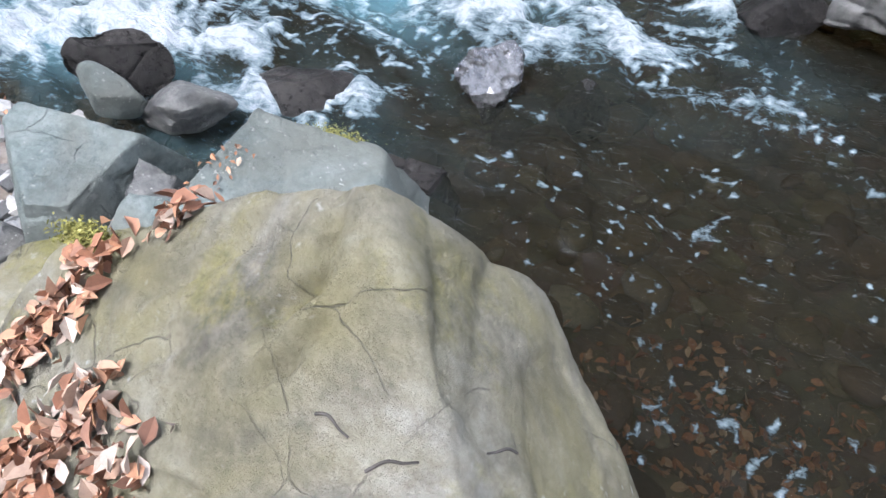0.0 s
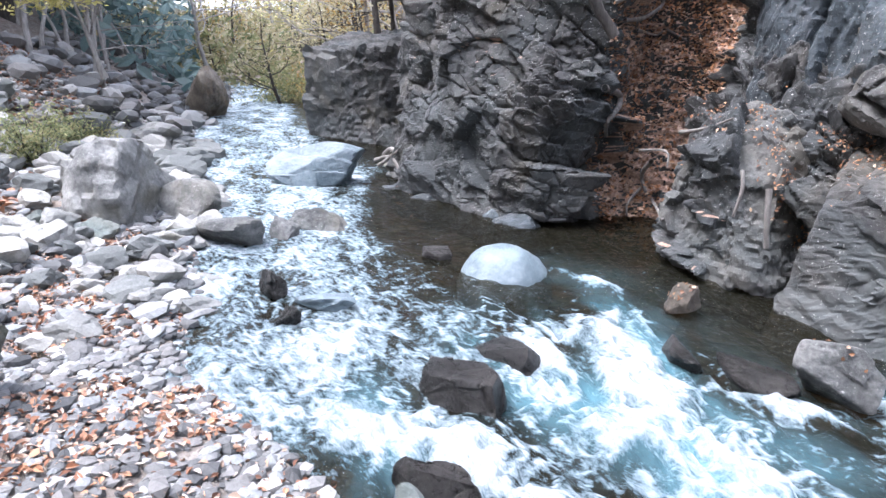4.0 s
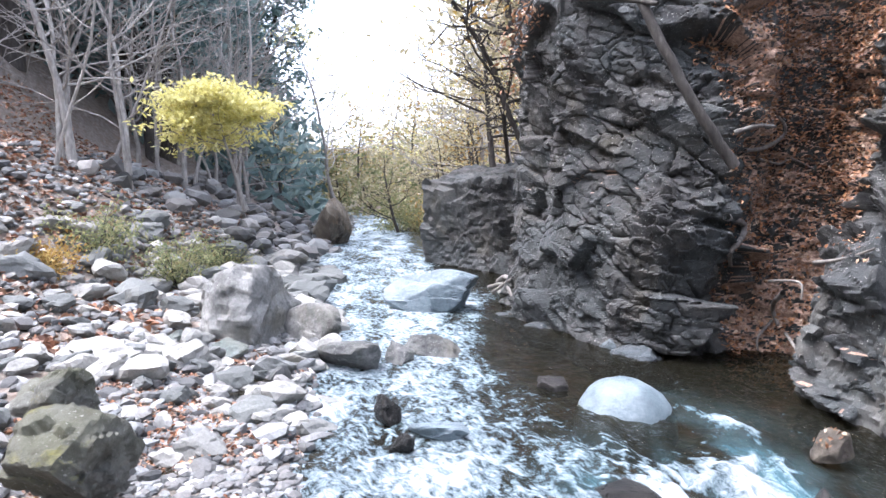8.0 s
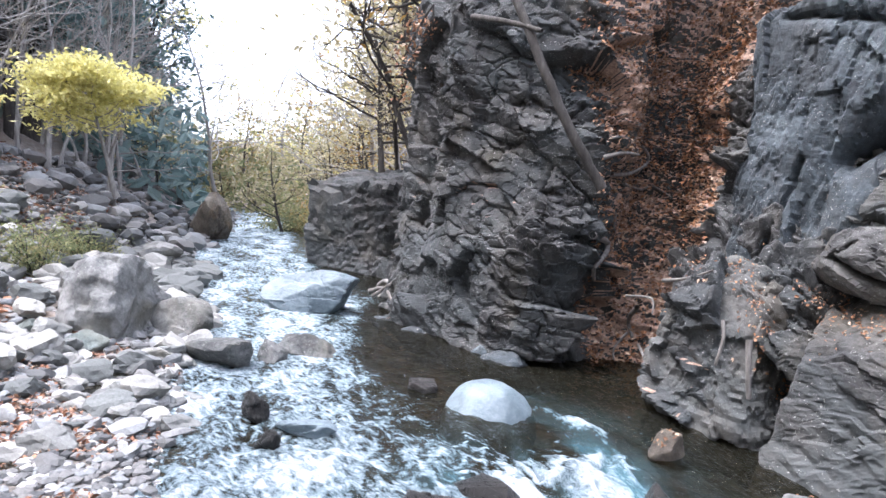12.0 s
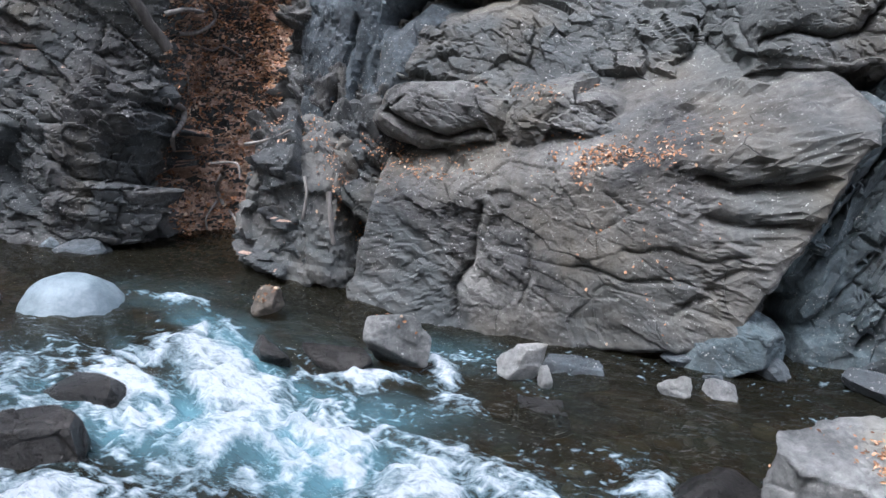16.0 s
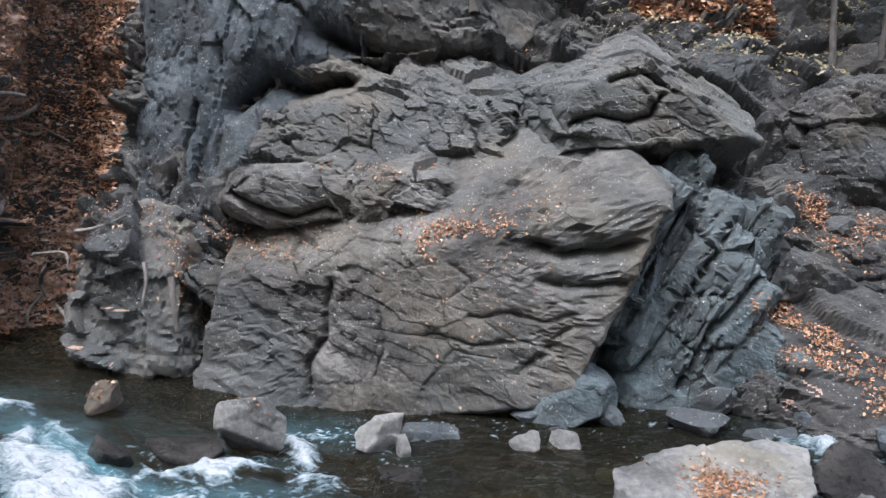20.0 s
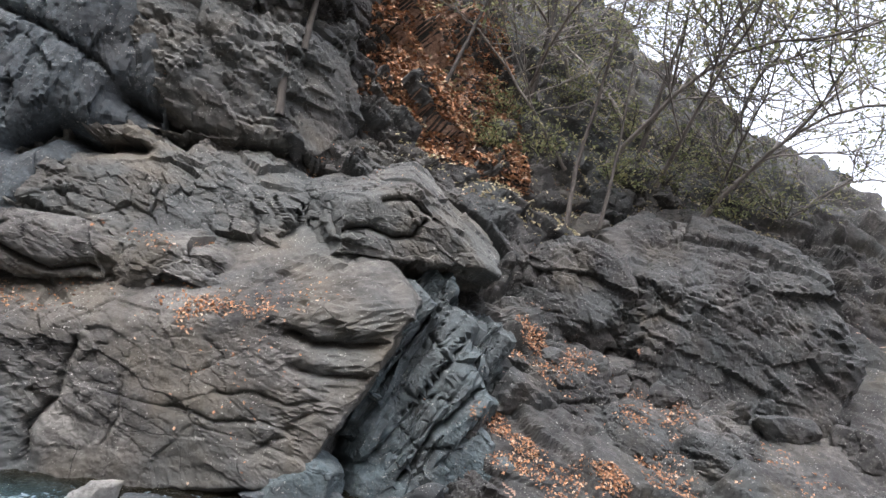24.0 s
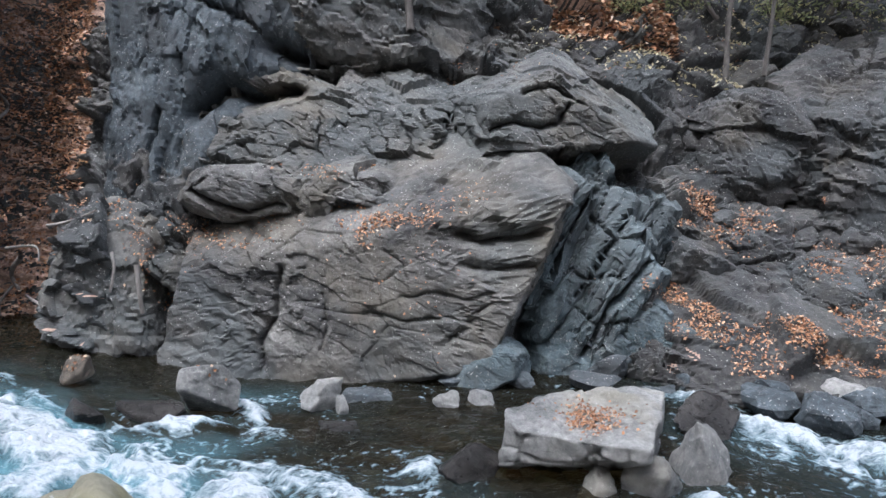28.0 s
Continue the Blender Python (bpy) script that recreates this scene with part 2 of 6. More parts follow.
rock_material("mossy_stone", (0.10, 0.095, 0.075), (0.225, 0.213, 0.17), (0.37, 0.355, 0.30), tint=(0.25, 0.225, 0.10), tint_at=0.49, moss=0.5, rough=0.9, bump=0.5, lichen=0.3, grain=2.2, crack=0.5)
rock_material("old_mossy_stone", (0.05, 0.05, 0.04), (0.15, 0.15, 0.13), (0.30, 0.30, 0.28), tint=(0.10, 0.10, 0.05), tint_at=0.52, moss=0.35, lichen=0.4)


def island_material(name, stops, rough=0.7, bump=0.0, per_object=False, thin=0.0):
    """Colour that changes from piece to piece."""
    m = Nodes(name)
    m.base = m.coords(world=True)
    if per_object:
        r = m.add("ShaderNodeObjectInfo").outputs["Random"]
    else:
        r = m.add("ShaderNodeNewGeometry").outputs["Random Per Island"]
    col = m.ramp(r, *stops)
    col = m.mix(0.45, col, m.ramp(m.noise(40, 6, 0.7), (0.35, 0.25), (0.65, 1.0)), "MULTIPLY")
    m.set(m.bsdf, "Base Color", col)
    m.set(m.bsdf, "Roughness", rough)
    if bump:
        m.set(m.bsdf, "Normal", m.bump(m.noise(30, 6, 0.7), bump, 0.01))
    if thin:
        back = m.add("ShaderNodeBsdfTranslucent", Color=col)
        both = m.add("ShaderNodeMixShader", Fac=thin)
        m.t.links.new(m.bsdf.outputs[0], both.inputs[1])
        m.t.links.new(back.outputs[0], both.inputs[2])
        m.t.links.new(both.outputs[0], m.out.inputs["Surface"])
    return m.mat


island_material("rust_leaves", ((0.0, (0.13, 0.065, 0.038)), (0.35, (0.28, 0.14, 0.072)), (0.65, (0.43, 0.21, 0.098)), (0.88, (0.43, 0.28, 0.17)), (1.0, (0.55, 0.45, 0.34))), 0.75)
island_material("dry_leaves", ((0.0, (0.10, 0.045, 0.025)), (0.3, (0.27, 0.12, 0.065)), (0.55, (0.40, 0.21, 0.115)), (0.75, (0.36, 0.25, 0.18)), (1.0, (0.48, 0.40, 0.33))), 0.7)
island_material("yellow_leaves", ((0.0, (0.6, 0.55, 0.18)), (0.5, (0.75, 0.7, 0.28)), (1.0, (0.85, 0.8, 0.42))), 0.7, thin=0.45)
island_material("ochre_leaves", ((0.0, (0.3, 0.17, 0.05)), (0.5, (0.46, 0.3, 0.09)), (1.0, (0.5, 0.4, 0.13))), 0.7, thin=0.45)
# cedar green, with the valley's bluish haze painted into the colour
island_material("green_leaves", ((0.0, (0.09, 0.15, 0.15)), (0.5, (0.18, 0.26, 0.25)), (1.0, (0.3, 0.38, 0.36))), 0.8, thin=0.5)
island_material("shrub_leaves", ((0.0, (0.16, 0.19, 0.09)), (0.6, (0.28, 0.3, 0.15)), (1.0, (0.4, 0.36, 0.18))), 0.8, thin=0.45)
# autumn leaves paled so that their colour carries the far slope's haze
island_material("pale_autumn_leaves", ((0.0, (0.34, 0.3, 0.17)), (0.5, (0.48, 0.42, 0.25)), (1.0, (0.56, 0.52, 0.38))), 0.8, thin=0.45)
island_material("moss", ((0.0, (0.13, 0.13, 0.03)), (0.5, (0.24, 0.23, 0.055)), (1.0, (0.38, 0.35, 0.10))), 0.9)
island_material("gravel_stone", ((0.0, (0.045, 0.046, 0.046)), (0.25, (0.10, 0.10, 0.097)), (0.5, (0.165, 0.157, 0.147)), (0.75, (0.19, 0.2, 0.2)), (1.0, (0.36, 0.345, 0.32))), 0.75, 0.4)
island_material("bed_stone", ((0.0, (0.03, 0.022, 0.014)), (0.4, (0.085, 0.06, 0.035)), (0.7, (0.10, 0.095, 0.06)), (1.0, (0.17, 0.19, 0.16))), 0.6, 0.4)
island_material("bar_stone", ((0.0, (0.08, 0.085, 0.08)), (0.3, (0.15, 0.157, 0.148)), (0.6, (0.22, 0.215, 0.195)), (1.0, (0.34, 0.33, 0.3))), 0.8, 0.6, per_object=True)

m = Nodes("bark")
m.base = m.coords((1, 1, 0.25), world=True)
m.set(m.bsdf, "Base Color", m.ramp(m.noise(14, 7, 0.7), (0.3, (0.016, 0.014, 0.012)), (0.55, (0.05, 0.044, 0.038)), (0.75, (0.11, 0.10, 0.09))))
m.set(m.bsdf, "Roughness", 0.9)
m.set(m.bsdf, "Normal", m.bump(m.noise(30, 6, 0.7), 0.7, 0.02))
m = Nodes("root_bark")
m.base = m.coords((1, 1, 0.3), world=True)
m.set(m.bsdf, "Base Color", m.ramp(m.noise(11, 7, 0.7), (0.3, (0.07, 0.062, 0.054)), (0.55, (0.17, 0.155, 0.14)), (0.75, (0.3, 0.28, 0.255))))
m.set(m.bsdf, "Roughness", 0.85)
m.set(m.bsdf, "Normal", m.bump(m.noise(30, 6, 0.7), 0.6, 0.02))
# pale bark, lightened beyond its own tone to paint in distance haze
m = Nodes("pale_hazy_bark")
m.base = m.coords((1, 1, 0.3), world=True)
m.set(m.bsdf, "Base Color", m.ramp(m.noise(11, 7, 0.7), (0.3, (0.13, 0.12, 0.11)), (0.55, (0.29, 0.275, 0.255)), (0.75, (0.46, 0.44, 0.415))))
m.set(m.bsdf, "Roughness", 0.85)
m.set(m.bsdf, "Normal", m.bump(m.noise(30, 6, 0.7), 0.5, 0.02))

# ground: silt, grit and litter between the stones
m = Nodes("bank_soil")
m.base = m.coords(world=True)
col = m.ramp(m.noise(7, 9, 0.75), (0.3, (0.06, 0.05, 0.04)), (0.5, (0.17, 0.145, 0.12)), (0.7, (0.33, 0.30, 0.27)))
col = m.mix(m.ramp(m.noise(1.1, 5, 0.6), (0.5, 0.0), (0.66, 0.55)), col, m.ramp(m.noise(25, 6, 0.7), (0.35, (0.08, 0.05, 0.035)), (0.65, (0.24, 0.165, 0.115))))
m.set(m.bsdf, "Base Color", col)
m.set(m.bsdf, "Roughness", 0.92)
m.set(m.bsdf, "Normal", m.bump(m.noise(22, 9, 0.75), 0.8, 0.04))
m = Nodes("river_bed")
m.base = m.coords(world=True)
cells = m.add("ShaderNodeTexVoronoi", Scale=5.5, Vector=m.base, Randomness=1.0)
col = m.mix(0.35, m.ramp(m.noise(3, 8, 0.7), (0.3, (0.02, 0.015, 0.01)), (0.5, (0.065, 0.05, 0.032)), (0.7, (0.15, 0.125, 0.085))), cells.outputs["Color"], "MULTIPLY")
col = m.mix(m.ramp(m.noise(0.9, 3, 0.5), (0.45, 0.0), (0.65, 0.6)), col, (0.05, 0.075, 0.07))
m.set(m.bsdf, "Base Color", col)
m.set(m.bsdf, "Roughness", 0.6)
m.set(m.bsdf, "Normal", m.bump(cells.outputs["Distance"], 0.8, 0.08))

# water: a rippled surface over a tinted clear body, milky and white where it churns; the foam attribute also paints in
# glints and sky sheen
m = Nodes("stream_water")
m.base = m.coords(world=True)
ripple = m.coords((1.0, 2.4, 1.0), (0, 0, radians(-18)), world=True)
soft = m.coords((1.0, 1.5, 1.0), (0, 0, radians(-18)), world=True)
drawn = m.coords((0.8, 2.0, 1.0), (0, 0, radians(-18)), world=True)
n1 = m.bump(m.noise(5, 4, 0.55, vector=ripple, distort=0.9), 0.8, 0.085)
n2 = m.bump(m.noise(22, 5, 0.65, vector=ripple, distort=0.6), 0.6, 0.008, below=n1)
gloss = m.add("ShaderNodeBsdfGlossy", Color=(0.95, 0.98, 1.0, 1), Roughness=0.03, Normal=n2)
body = m.add("ShaderNodeBsdfTransparent", Color=(0.42, 0.37, 0.27, 1))
air = m.add("ShaderNodeAttribute")
air.attribute_name = "air"
att = m.add("ShaderNodeAttribute")
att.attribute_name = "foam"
silt = m.add("ShaderNodeBsdfDiffuse", Color=m.mix(air.outputs["Fac"], (0.013, 0.012, 0.008), (0.085, 0.175, 0.205)))
deep = m.add("ShaderNodeMixShader", Fac=m.math("ADD", 0.42, m.math("MULTIPLY", air.outputs["Fac"], 0.5)))
m.t.links.new(body.outputs[0], deep.inputs[1])
m.t.links.new(silt.outputs[0], deep.inputs[2])
wet = m.add("ShaderNodeMixShader", Fac=m.add("ShaderNodeFresnel", IOR=1.135, Normal=n2).outputs[0])
m.t.links.new(deep.outputs[0], wet.inputs[1])
m.t.links.new(gloss.outputs[0], wet.inputs[2])
threads = m.noise(8, 8, 0.72, vector=drawn, distort=1.1)
puffs = m.noise(14, 8, 0.72, vector=soft, distort=0.6)
lace = m.math("ADD", m.math("MULTIPLY", threads, 0.5), m.math("MULTIPLY", puffs, 0.5))
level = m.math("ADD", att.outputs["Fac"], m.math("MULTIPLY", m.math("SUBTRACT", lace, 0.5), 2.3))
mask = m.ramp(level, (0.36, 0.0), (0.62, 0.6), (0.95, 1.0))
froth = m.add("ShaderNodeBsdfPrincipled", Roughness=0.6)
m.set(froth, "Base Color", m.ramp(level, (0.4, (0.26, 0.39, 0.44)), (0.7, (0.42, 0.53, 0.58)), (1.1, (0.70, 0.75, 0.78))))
m.set(froth, "Normal", m.bump(m.noise(13, 8, 0.7, vector=soft, distort=0.4), 1.0, 0.16))
final = m.add("ShaderNodeMixShader", Fac=mask)
m.t.links.new(wet.outputs[0], final.inputs[1])
m.t.links.new(froth.outputs[0], final.inputs[2])
m.t.links.new(final.outputs[0], m.out.inputs["Surface"])

# ---- mesh helpers ----


def mesh_of(name, verts, faces, material, shade=True):
    me = bpy.data.meshes.new(name)
    me.from_pydata(np.asarray(verts).tolist(), [], faces if isinstance(faces, list) else faces.tolist())
    me.materials.append(MATS[material])
    if shade:
        me.polygons.foreach_set("use_smooth", [True] * len(me.polygons))
    me.update()
    return me


def part(name, me, parent, label=""):
    ob = new(name, me)
    ob.parent = parent
    return tagged(ob, label)


def grid_faces(nu, nv):
    i = (np.arange(nu - 1)[:, None] * nv + np.arange(nv - 1)[None]).ravel()
    return np.stack([i, i + nv, i + nv + 1, i + 1], 1)


def catmull(table, u):
    """A smooth line through the rows of table, at u in rows."""
    table = np.asarray(table, float)
    n = len(table)
    k = np.clip(np.floor(u).astype(int), 0, n - 2)
    f = (u - k)[:, None]
    p0, p1, p2, p3 = (table[np.clip(k + s, 0, n - 1)] for s in (-1, 0, 1, 2))
    return 0.5 * (2 * p1 + (p2 - p0) * f + (2 * p0 - 5 * p1 + 4 * p2 - p3) * f**2 + (3 * p1 - p0 - 3 * p2 + p3) * f**3)


SPHERES = {}


def sphere(level):
    if level not in SPHERES:
        bm = bmesh.new()
        bmesh.ops.create_icosphere(bm, subdivisions=level, radius=1)
        SPHERES[level] = (np.array([v.co[:] for v in bm.verts]), np.array([[v.index for v in f.verts] for f in bm.faces]))
        bm.free()
    return SPHERES[level]


def stone_shape(seed, size, level=4, cuts=13, rough=0.06, chips=0.09, round_=0.15, flat=0.0):
    """A stone broken by planes and worn round: points and faces, standing on z = 0 about its middle."""
    rng = np.random.RandomState(seed)
    d, faces = sphere(level)
    normals = rng.normal(size=(max(cuts, 1), 3))
    normals /= np.linalg.norm(normals, axis=1)[:, None]
    reach = rng.uniform(0.38, 0.8, max(cuts, 1)) + (9 if cuts == 0 else 0)
    if flat:
        normals = np.vstack([normals, (rng.normal() * 0.08, rng.normal() * 0.08, 1.0)])
        reach = np.append(reach, flat)
    proj = np.maximum(d @ normals.T, 1e-3)
    r = (reach / proj)
    k = 60 - 50 * round_
    r = -np.log(np.exp(-k * np.minimum(r, 4)).sum(1) + np.exp(-k * 1.0)) / k
    v = d * r[:, None]
    v = v / np.abs(v).max(0)
    size = np.array(size, float)
    scale = float(np.mean(size))
    if chips:
        lv, edge = facets(v * 2.3 + seed * 3.1, seed)
        v = v + d * (chips * lv)[:, None]
    v = v + d * (rough * fbm(v * 2.2 + seed * 1.7, seed, 5, 0.55))[:, None]
    v = v * size / 2
    v[:, 2] += size[2] / 2
    return v, faces


def stone(name, label, x, y, z, size, turn, seed, material, category="rock", level=4, lean=(0, 0), group="", **shape):
    v, f = stone_shape(seed, size, level, **shape)
    ob = new(name, mesh_of(name, v, f, material, shape.get("cuts", 9) == 0))
    ob.matrix_world = pose(x, y, z, lean[0], lean[1], turn)
    return tagged(ob, label, category, group)


def tube(points, radii, sides=7):
    """A tapering limb through points."""
    p = np.asarray(points, float)
    t = np.gradient(p, axis=0)
    t /= np.linalg.norm(t, axis=1)[:, None] + 1e-9
    ref = np.where(np.abs(t[:, 2:3]) > 0.9, (1.0, 0, 0), (0, 0, 1.0))
    a = np.cross(t, ref)
    a /= np.linalg.norm(a, axis=1)[:, None] + 1e-9
    b = np.cross(t, a)
    w = np.linspace(0, 2 * np.pi, sides, endpoint=False)
    ring = np.cos(w)[None, :, None] * a[:, None] + np.sin(w)[None, :, None] * b[:, None]
    v = (p[:, None] + ring * np.asarray(radii)[:, None, None]).reshape(-1, 3)
    n = len(p)
    i = (np.arange(n - 1)[:, None] * sides + np.arange(sides)[None]).ravel()
    j = (np.arange(n - 1)[:, None] * sides + (np.arange(sides)[None] + 1) % sides).ravel()
    return v, np.stack([i, j, j + sides, i + sides], 1)


class Gather:
    """Collects pieces into one mesh."""

    def __init__(self):
        self.v, self.f, self.n = [], [], 0

    def put(self, v, f):
        self.v.append(v)
        self.f.append(np.asarray(f) + self.n)
        self.n += len(v)

    def mesh(self, name, material, shade=True):
        faces = [q for f in self.f for q in f.tolist()]
        return mesh_of(name, np.vstack(self.v), faces, material, shade)


def leaves(places, normals, size, rng, curl=0.35, lift=0.3, broad=1.0):
    """Fallen or hanging leaves: two bent halves each, folded on the midrib."""
    n = len(places)
    nrm = np.asarray(normals, float) + rng.normal(size=(n, 3)) * lift
    nrm /= np.linalg.norm(nrm, axis=1)[:, None]
    a = np.cross(nrm, rng.normal(size=(n, 3)))
    a /= np.linalg.norm(a, axis=1)[:, None]
    b = np.cross(nrm, a)
    s = (size * rng.uniform(0.6, 1.4, n))[:, None]
    w = s * broad * rng.uniform(0.3, 0.48, n)[:, None]
    up = nrm * s * rng.uniform(-0.1, curl, n)[:, None]
    c = np.asarray(places)
    pts = np.stack([c - a * s * 0.5, c - a * s * 0.12 + b * w * 0.5 + up, c + a * s * 0.22 + b * w * 0.42 + up, c + a * s * 0.55 + up * 0.5,
                    c + a * s * 0.22 - b * w * 0.42 + up, c - a * s * 0.12 - b * w * 0.5 + up], 1).reshape(-1, 3)
    i = np.arange(n)[:, None] * 6
    return pts, np.concatenate([i + (0, 1, 2, 3), i + (0, 3, 4, 5)])


# ---- lie of the land ----


def water_level(x):
    up = 0.40 + 0.036 * np.maximum(-5.0 - x, 0)
    return np.where(x < -5, up, 0.40 * (1 - smooth(-4.6, -0.9, x)) - 0.25 * smooth(2.9, 4.6, x))


def near_edge(x):
    return np.interp(x, [-60, -36, -26, -16.5, -12, -10.3, -6.8, -5.6, -4.3, -3.0, -2.3, -1.5, -0.5, 0.3, 0.7, 3, 9, 30],
                    [17, 14, 9.6, 5.9, 4.6, 4.2, 2.9, 2.4, 2.1, 2.35, 2.4, 2.25, 1.9, 1.5, 1.0, 0.4, -0.5, -2])


def far_edge(x):
    return np.interp(x, [-60, -36, -26, -17, -14, -10, -8, -5.5, -4, 0, 2, 4, 9, 30], [24, 19, 13.5, 11.4, 9.3, 8.3, 7.5, 8.0, 7.7, 7.2, 7.4, 7.2, 6.8, 6])


PUDDLES = [(-6.7, 2.15, 0.42, 0.36, 0.15), (-7.55, 2.35, 0.4, 0.3, 0.13), (-5.35, 1.3, 0.5, 0.22, 0.12)]


def ground_height(x, y):
    w = water_level(x)
    d = y - near_edge(x)
    bank = np.maximum(-d, 0)
    rise = np.maximum(bank - 3.6 + 2.4 * smooth(-11, -17, x), 0)
    h = w + 0.02 + 0.10 * bank + 0.42 * np.minimum(rise, 9) * smooth(-4, -9, x)
    # last term: unseen steep bank behind the camera, added to block low skylight
    h = h + 0.55 * np.maximum(bank - 8, 0) + 1.4 * np.clip(bank - 5.5, 0, 14) * smooth(-9, -4, x)
    wade = np.maximum(d, 0)
    h = np.where(d > 0, w - np.minimum(0.42, 0.02 + 0.45 * wade), h)
    over = y - far_edge(x)
    h = np.where(over > 0, np.maximum(h, w - 0.4 + 0.45 * np.clip(over - 1.5, 0, 7)), h)
    h = h + 1.35 * np.clip(over - 4.5, 0, 17) * smooth(-4.6, -2.5, x) * smooth(8.5, 4.0, x)
    p = np.stack([x, y, 0 * x], 1)
    h = h + 0.10 * fbm(p * 0.8, 5, 4) * (1 + smooth(1, 6, bank)) + 0.035 * fbm(p * 3.1, 9, 3)
    for cx, cy, rx, ry, deep in PUDDLES:
        h = h - deep * np.exp(-(((x - cx) / rx) ** 2 + ((y - cy) / ry) ** 2))
    # hills that close the valley
    far = np.maximum(np.hypot(x + 4, y - 4) - 24, 0)
    axis = np.abs((y - 4) + 0.42 * (x + 4)) / 1.08
    h = h + far * 0.42 * smooth(12, 34, axis - 0.05 * far) * smooth(4, -10, x) + 0.06 * np.maximum(far - 14, 0)
    return h


def axis_steps(stops):
    out = [np.arange(a, b, s) for a, b, s in stops]
    return np.concatenate(out + [[stops[-1][1]]])


gx = axis_steps([(-170, -40, 5), (-40, -14, 0.5), (-14, -6, 0.12), (-6, 3.5, 0.06), (3.5, 12, 0.2), (12, 90, 4)])
gy = axis_steps([(-90, -10, 4), (-10, -2, 0.5), (-2, 0.5, 0.12), (0.5, 8, 0.06), (8, 20, 0.4), (20, 140, 4)])
X, Y = np.meshgrid(gx, gy, indexing="ij")
H = ground_height(X.ravel(), Y.ravel())
me = mesh_of("ground", np.stack([X.ravel(), Y.ravel(), H], 1), grid_faces(len(gx), len(gy)), "bank_soil")
me.materials.append(MATS["river_bed"])
mid = np.array([p.center[:] for p in me.polygons])
me.polygons.foreach_set("material_index", (mid[:, 2] < water_level(mid[:, 0]) - 0.015).astype(np.int32))
tagged(new("ground", me), "stony river bank and bed with silt and leaf litter", "ground", kind="structure")

# ---- water ----
# runs of broken water: (x, y, half width, strength) along each
RUNS = [
    [(-3.2, 5.7, 0.12, 0.6), (-3.0, 5.2, 0.3, 1.0), (-2.6, 4.75, 0.5, 1.15), (-2.0, 4.5, 0.5, 1.15), (-1.3, 4.35, 0.45, 1.1), (-0.8, 4.3, 0.4, 0.95), (-0.2, 4.18, 0.34, 0.78), (0.4, 4.0, 0.26, 0.62), (1.0, 3.8, 0.2, 0.48)],
    [(-3.2, 4.7, 0.25, 1.0), (-2.7, 4.2, 0.35, 1.1), (-2.1, 4.0, 0.3, 0.8)],
    [(-3.35, 2.65, 0.15, 0.8), (-2.8, 2.95, 0.3, 1.1), (-2.3, 3.2, 0.3, 1.05), (-1.9, 3.35, 0.22, 0.8)],
    [(-2.5, 5.1, 0.2, 0.8), (-1.9, 5.3, 0.12, 0.9), (-1.3, 5.6, 0.1, 0.8)],
    [(-1.15, 6.0, 0.15, 0.9), (-0.95, 5.55, 0.18, 0.75), (-0.8, 5.2, 0.2, 0.5)],
    [(-1.75, 3.0, 0.2, 0.9), (-1.4, 2.85, 0.15, 0.7), (-1.15, 3.15, 0.2, 0.9)],
    [(0.55, 4.75, 0.12, 0.8), (0.62, 4.4, 0.12, 0.7), (0.85, 4.0, 0.15, 0.55), (0.5, 3.7, 0.2, 0.5)],
    [(3.3, 6.3, 0.25, 0.9), (3.7, 5.7, 0.4, 1.1), (4.6, 5.0, 0.6, 1.1), (6.0, 4.3, 0.7, 1.0), (8, 3.5, 0.8, 0.9)],
    [(2.6, 4.1, 0.12, 0.9), (3.0, 3.8, 0.18, 0.8), (3.6, 3.3, 0.25, 0.7)],
    [(-4.2, 5.75, 0.08, 0.6), (-3.5, 5.9, 0.12, 0.6)],
]


def churn(x, y):
    out = np.zeros(len(x))
    for run in RUNS:
        for (ax, ay, aw, a_s), (bx, by, bw, b_s) in zip(run, run[1:]):
            ux, uy = bx - ax, by - ay
            t = np.clip(((x - ax) * ux + (y - ay) * uy) / (ux * ux + uy * uy), 0, 1)
            d = np.hypot(x - ax - t * ux, y - ay - t * uy)
            w, s = aw + (bw - aw) * t, a_s + (b_s - a_s) * t
            out = np.maximum(out, s * np.exp(-((d / w) ** 2) * 0.9))
    return out


wx = axis_steps([(-60, -26, 0.6), (-26, -12, 0.12), (-12, -6, 0.05), (-6, 3.5, 0.028), (3.5, 9, 0.05), (9, 30, 0.6)])
wv = np.linspace(0, 1, 230)
X = np.repeat(wx[:, None], len(wv), 1).ravel()
V = np.tile(wv, len(wx))
near, far = near_edge(X) - 0.8, far_edge(X) + 0.8
Y = near + (far - near) * V
foam = churn(X, Y)
p = np.stack([X, Y, 0 * X], 1)
flow = np.stack([X * 0.92 + Y * -0.38, X * 0.38 + Y * 0.92, 0 * X], 1)
quick = 0.25 + 0.75 * smooth(-9, -4, X) * (1 - 0.45 * smooth(-0.5, 1.5, X))
warp = flow + 0.22 * np.stack([fbm(flow * 2.2, 61, 3), fbm(flow * 2.2 + 9.0, 63, 3), 0 * X], 1)
ridge = np.clip(1 - 3.2 * np.abs(fbm(warp * (2.2, 4.6, 1), 65, 3)), 0, 1) ** 1.5
thread = np.clip(1 - 4.5 * np.abs(fbm(warp * (4.5, 10, 1), 67, 3)), 0, 1) ** 2
lump = fbm(warp * (2.6, 3.6, 1), 69, 4)
wide = np.zeros(len(X))
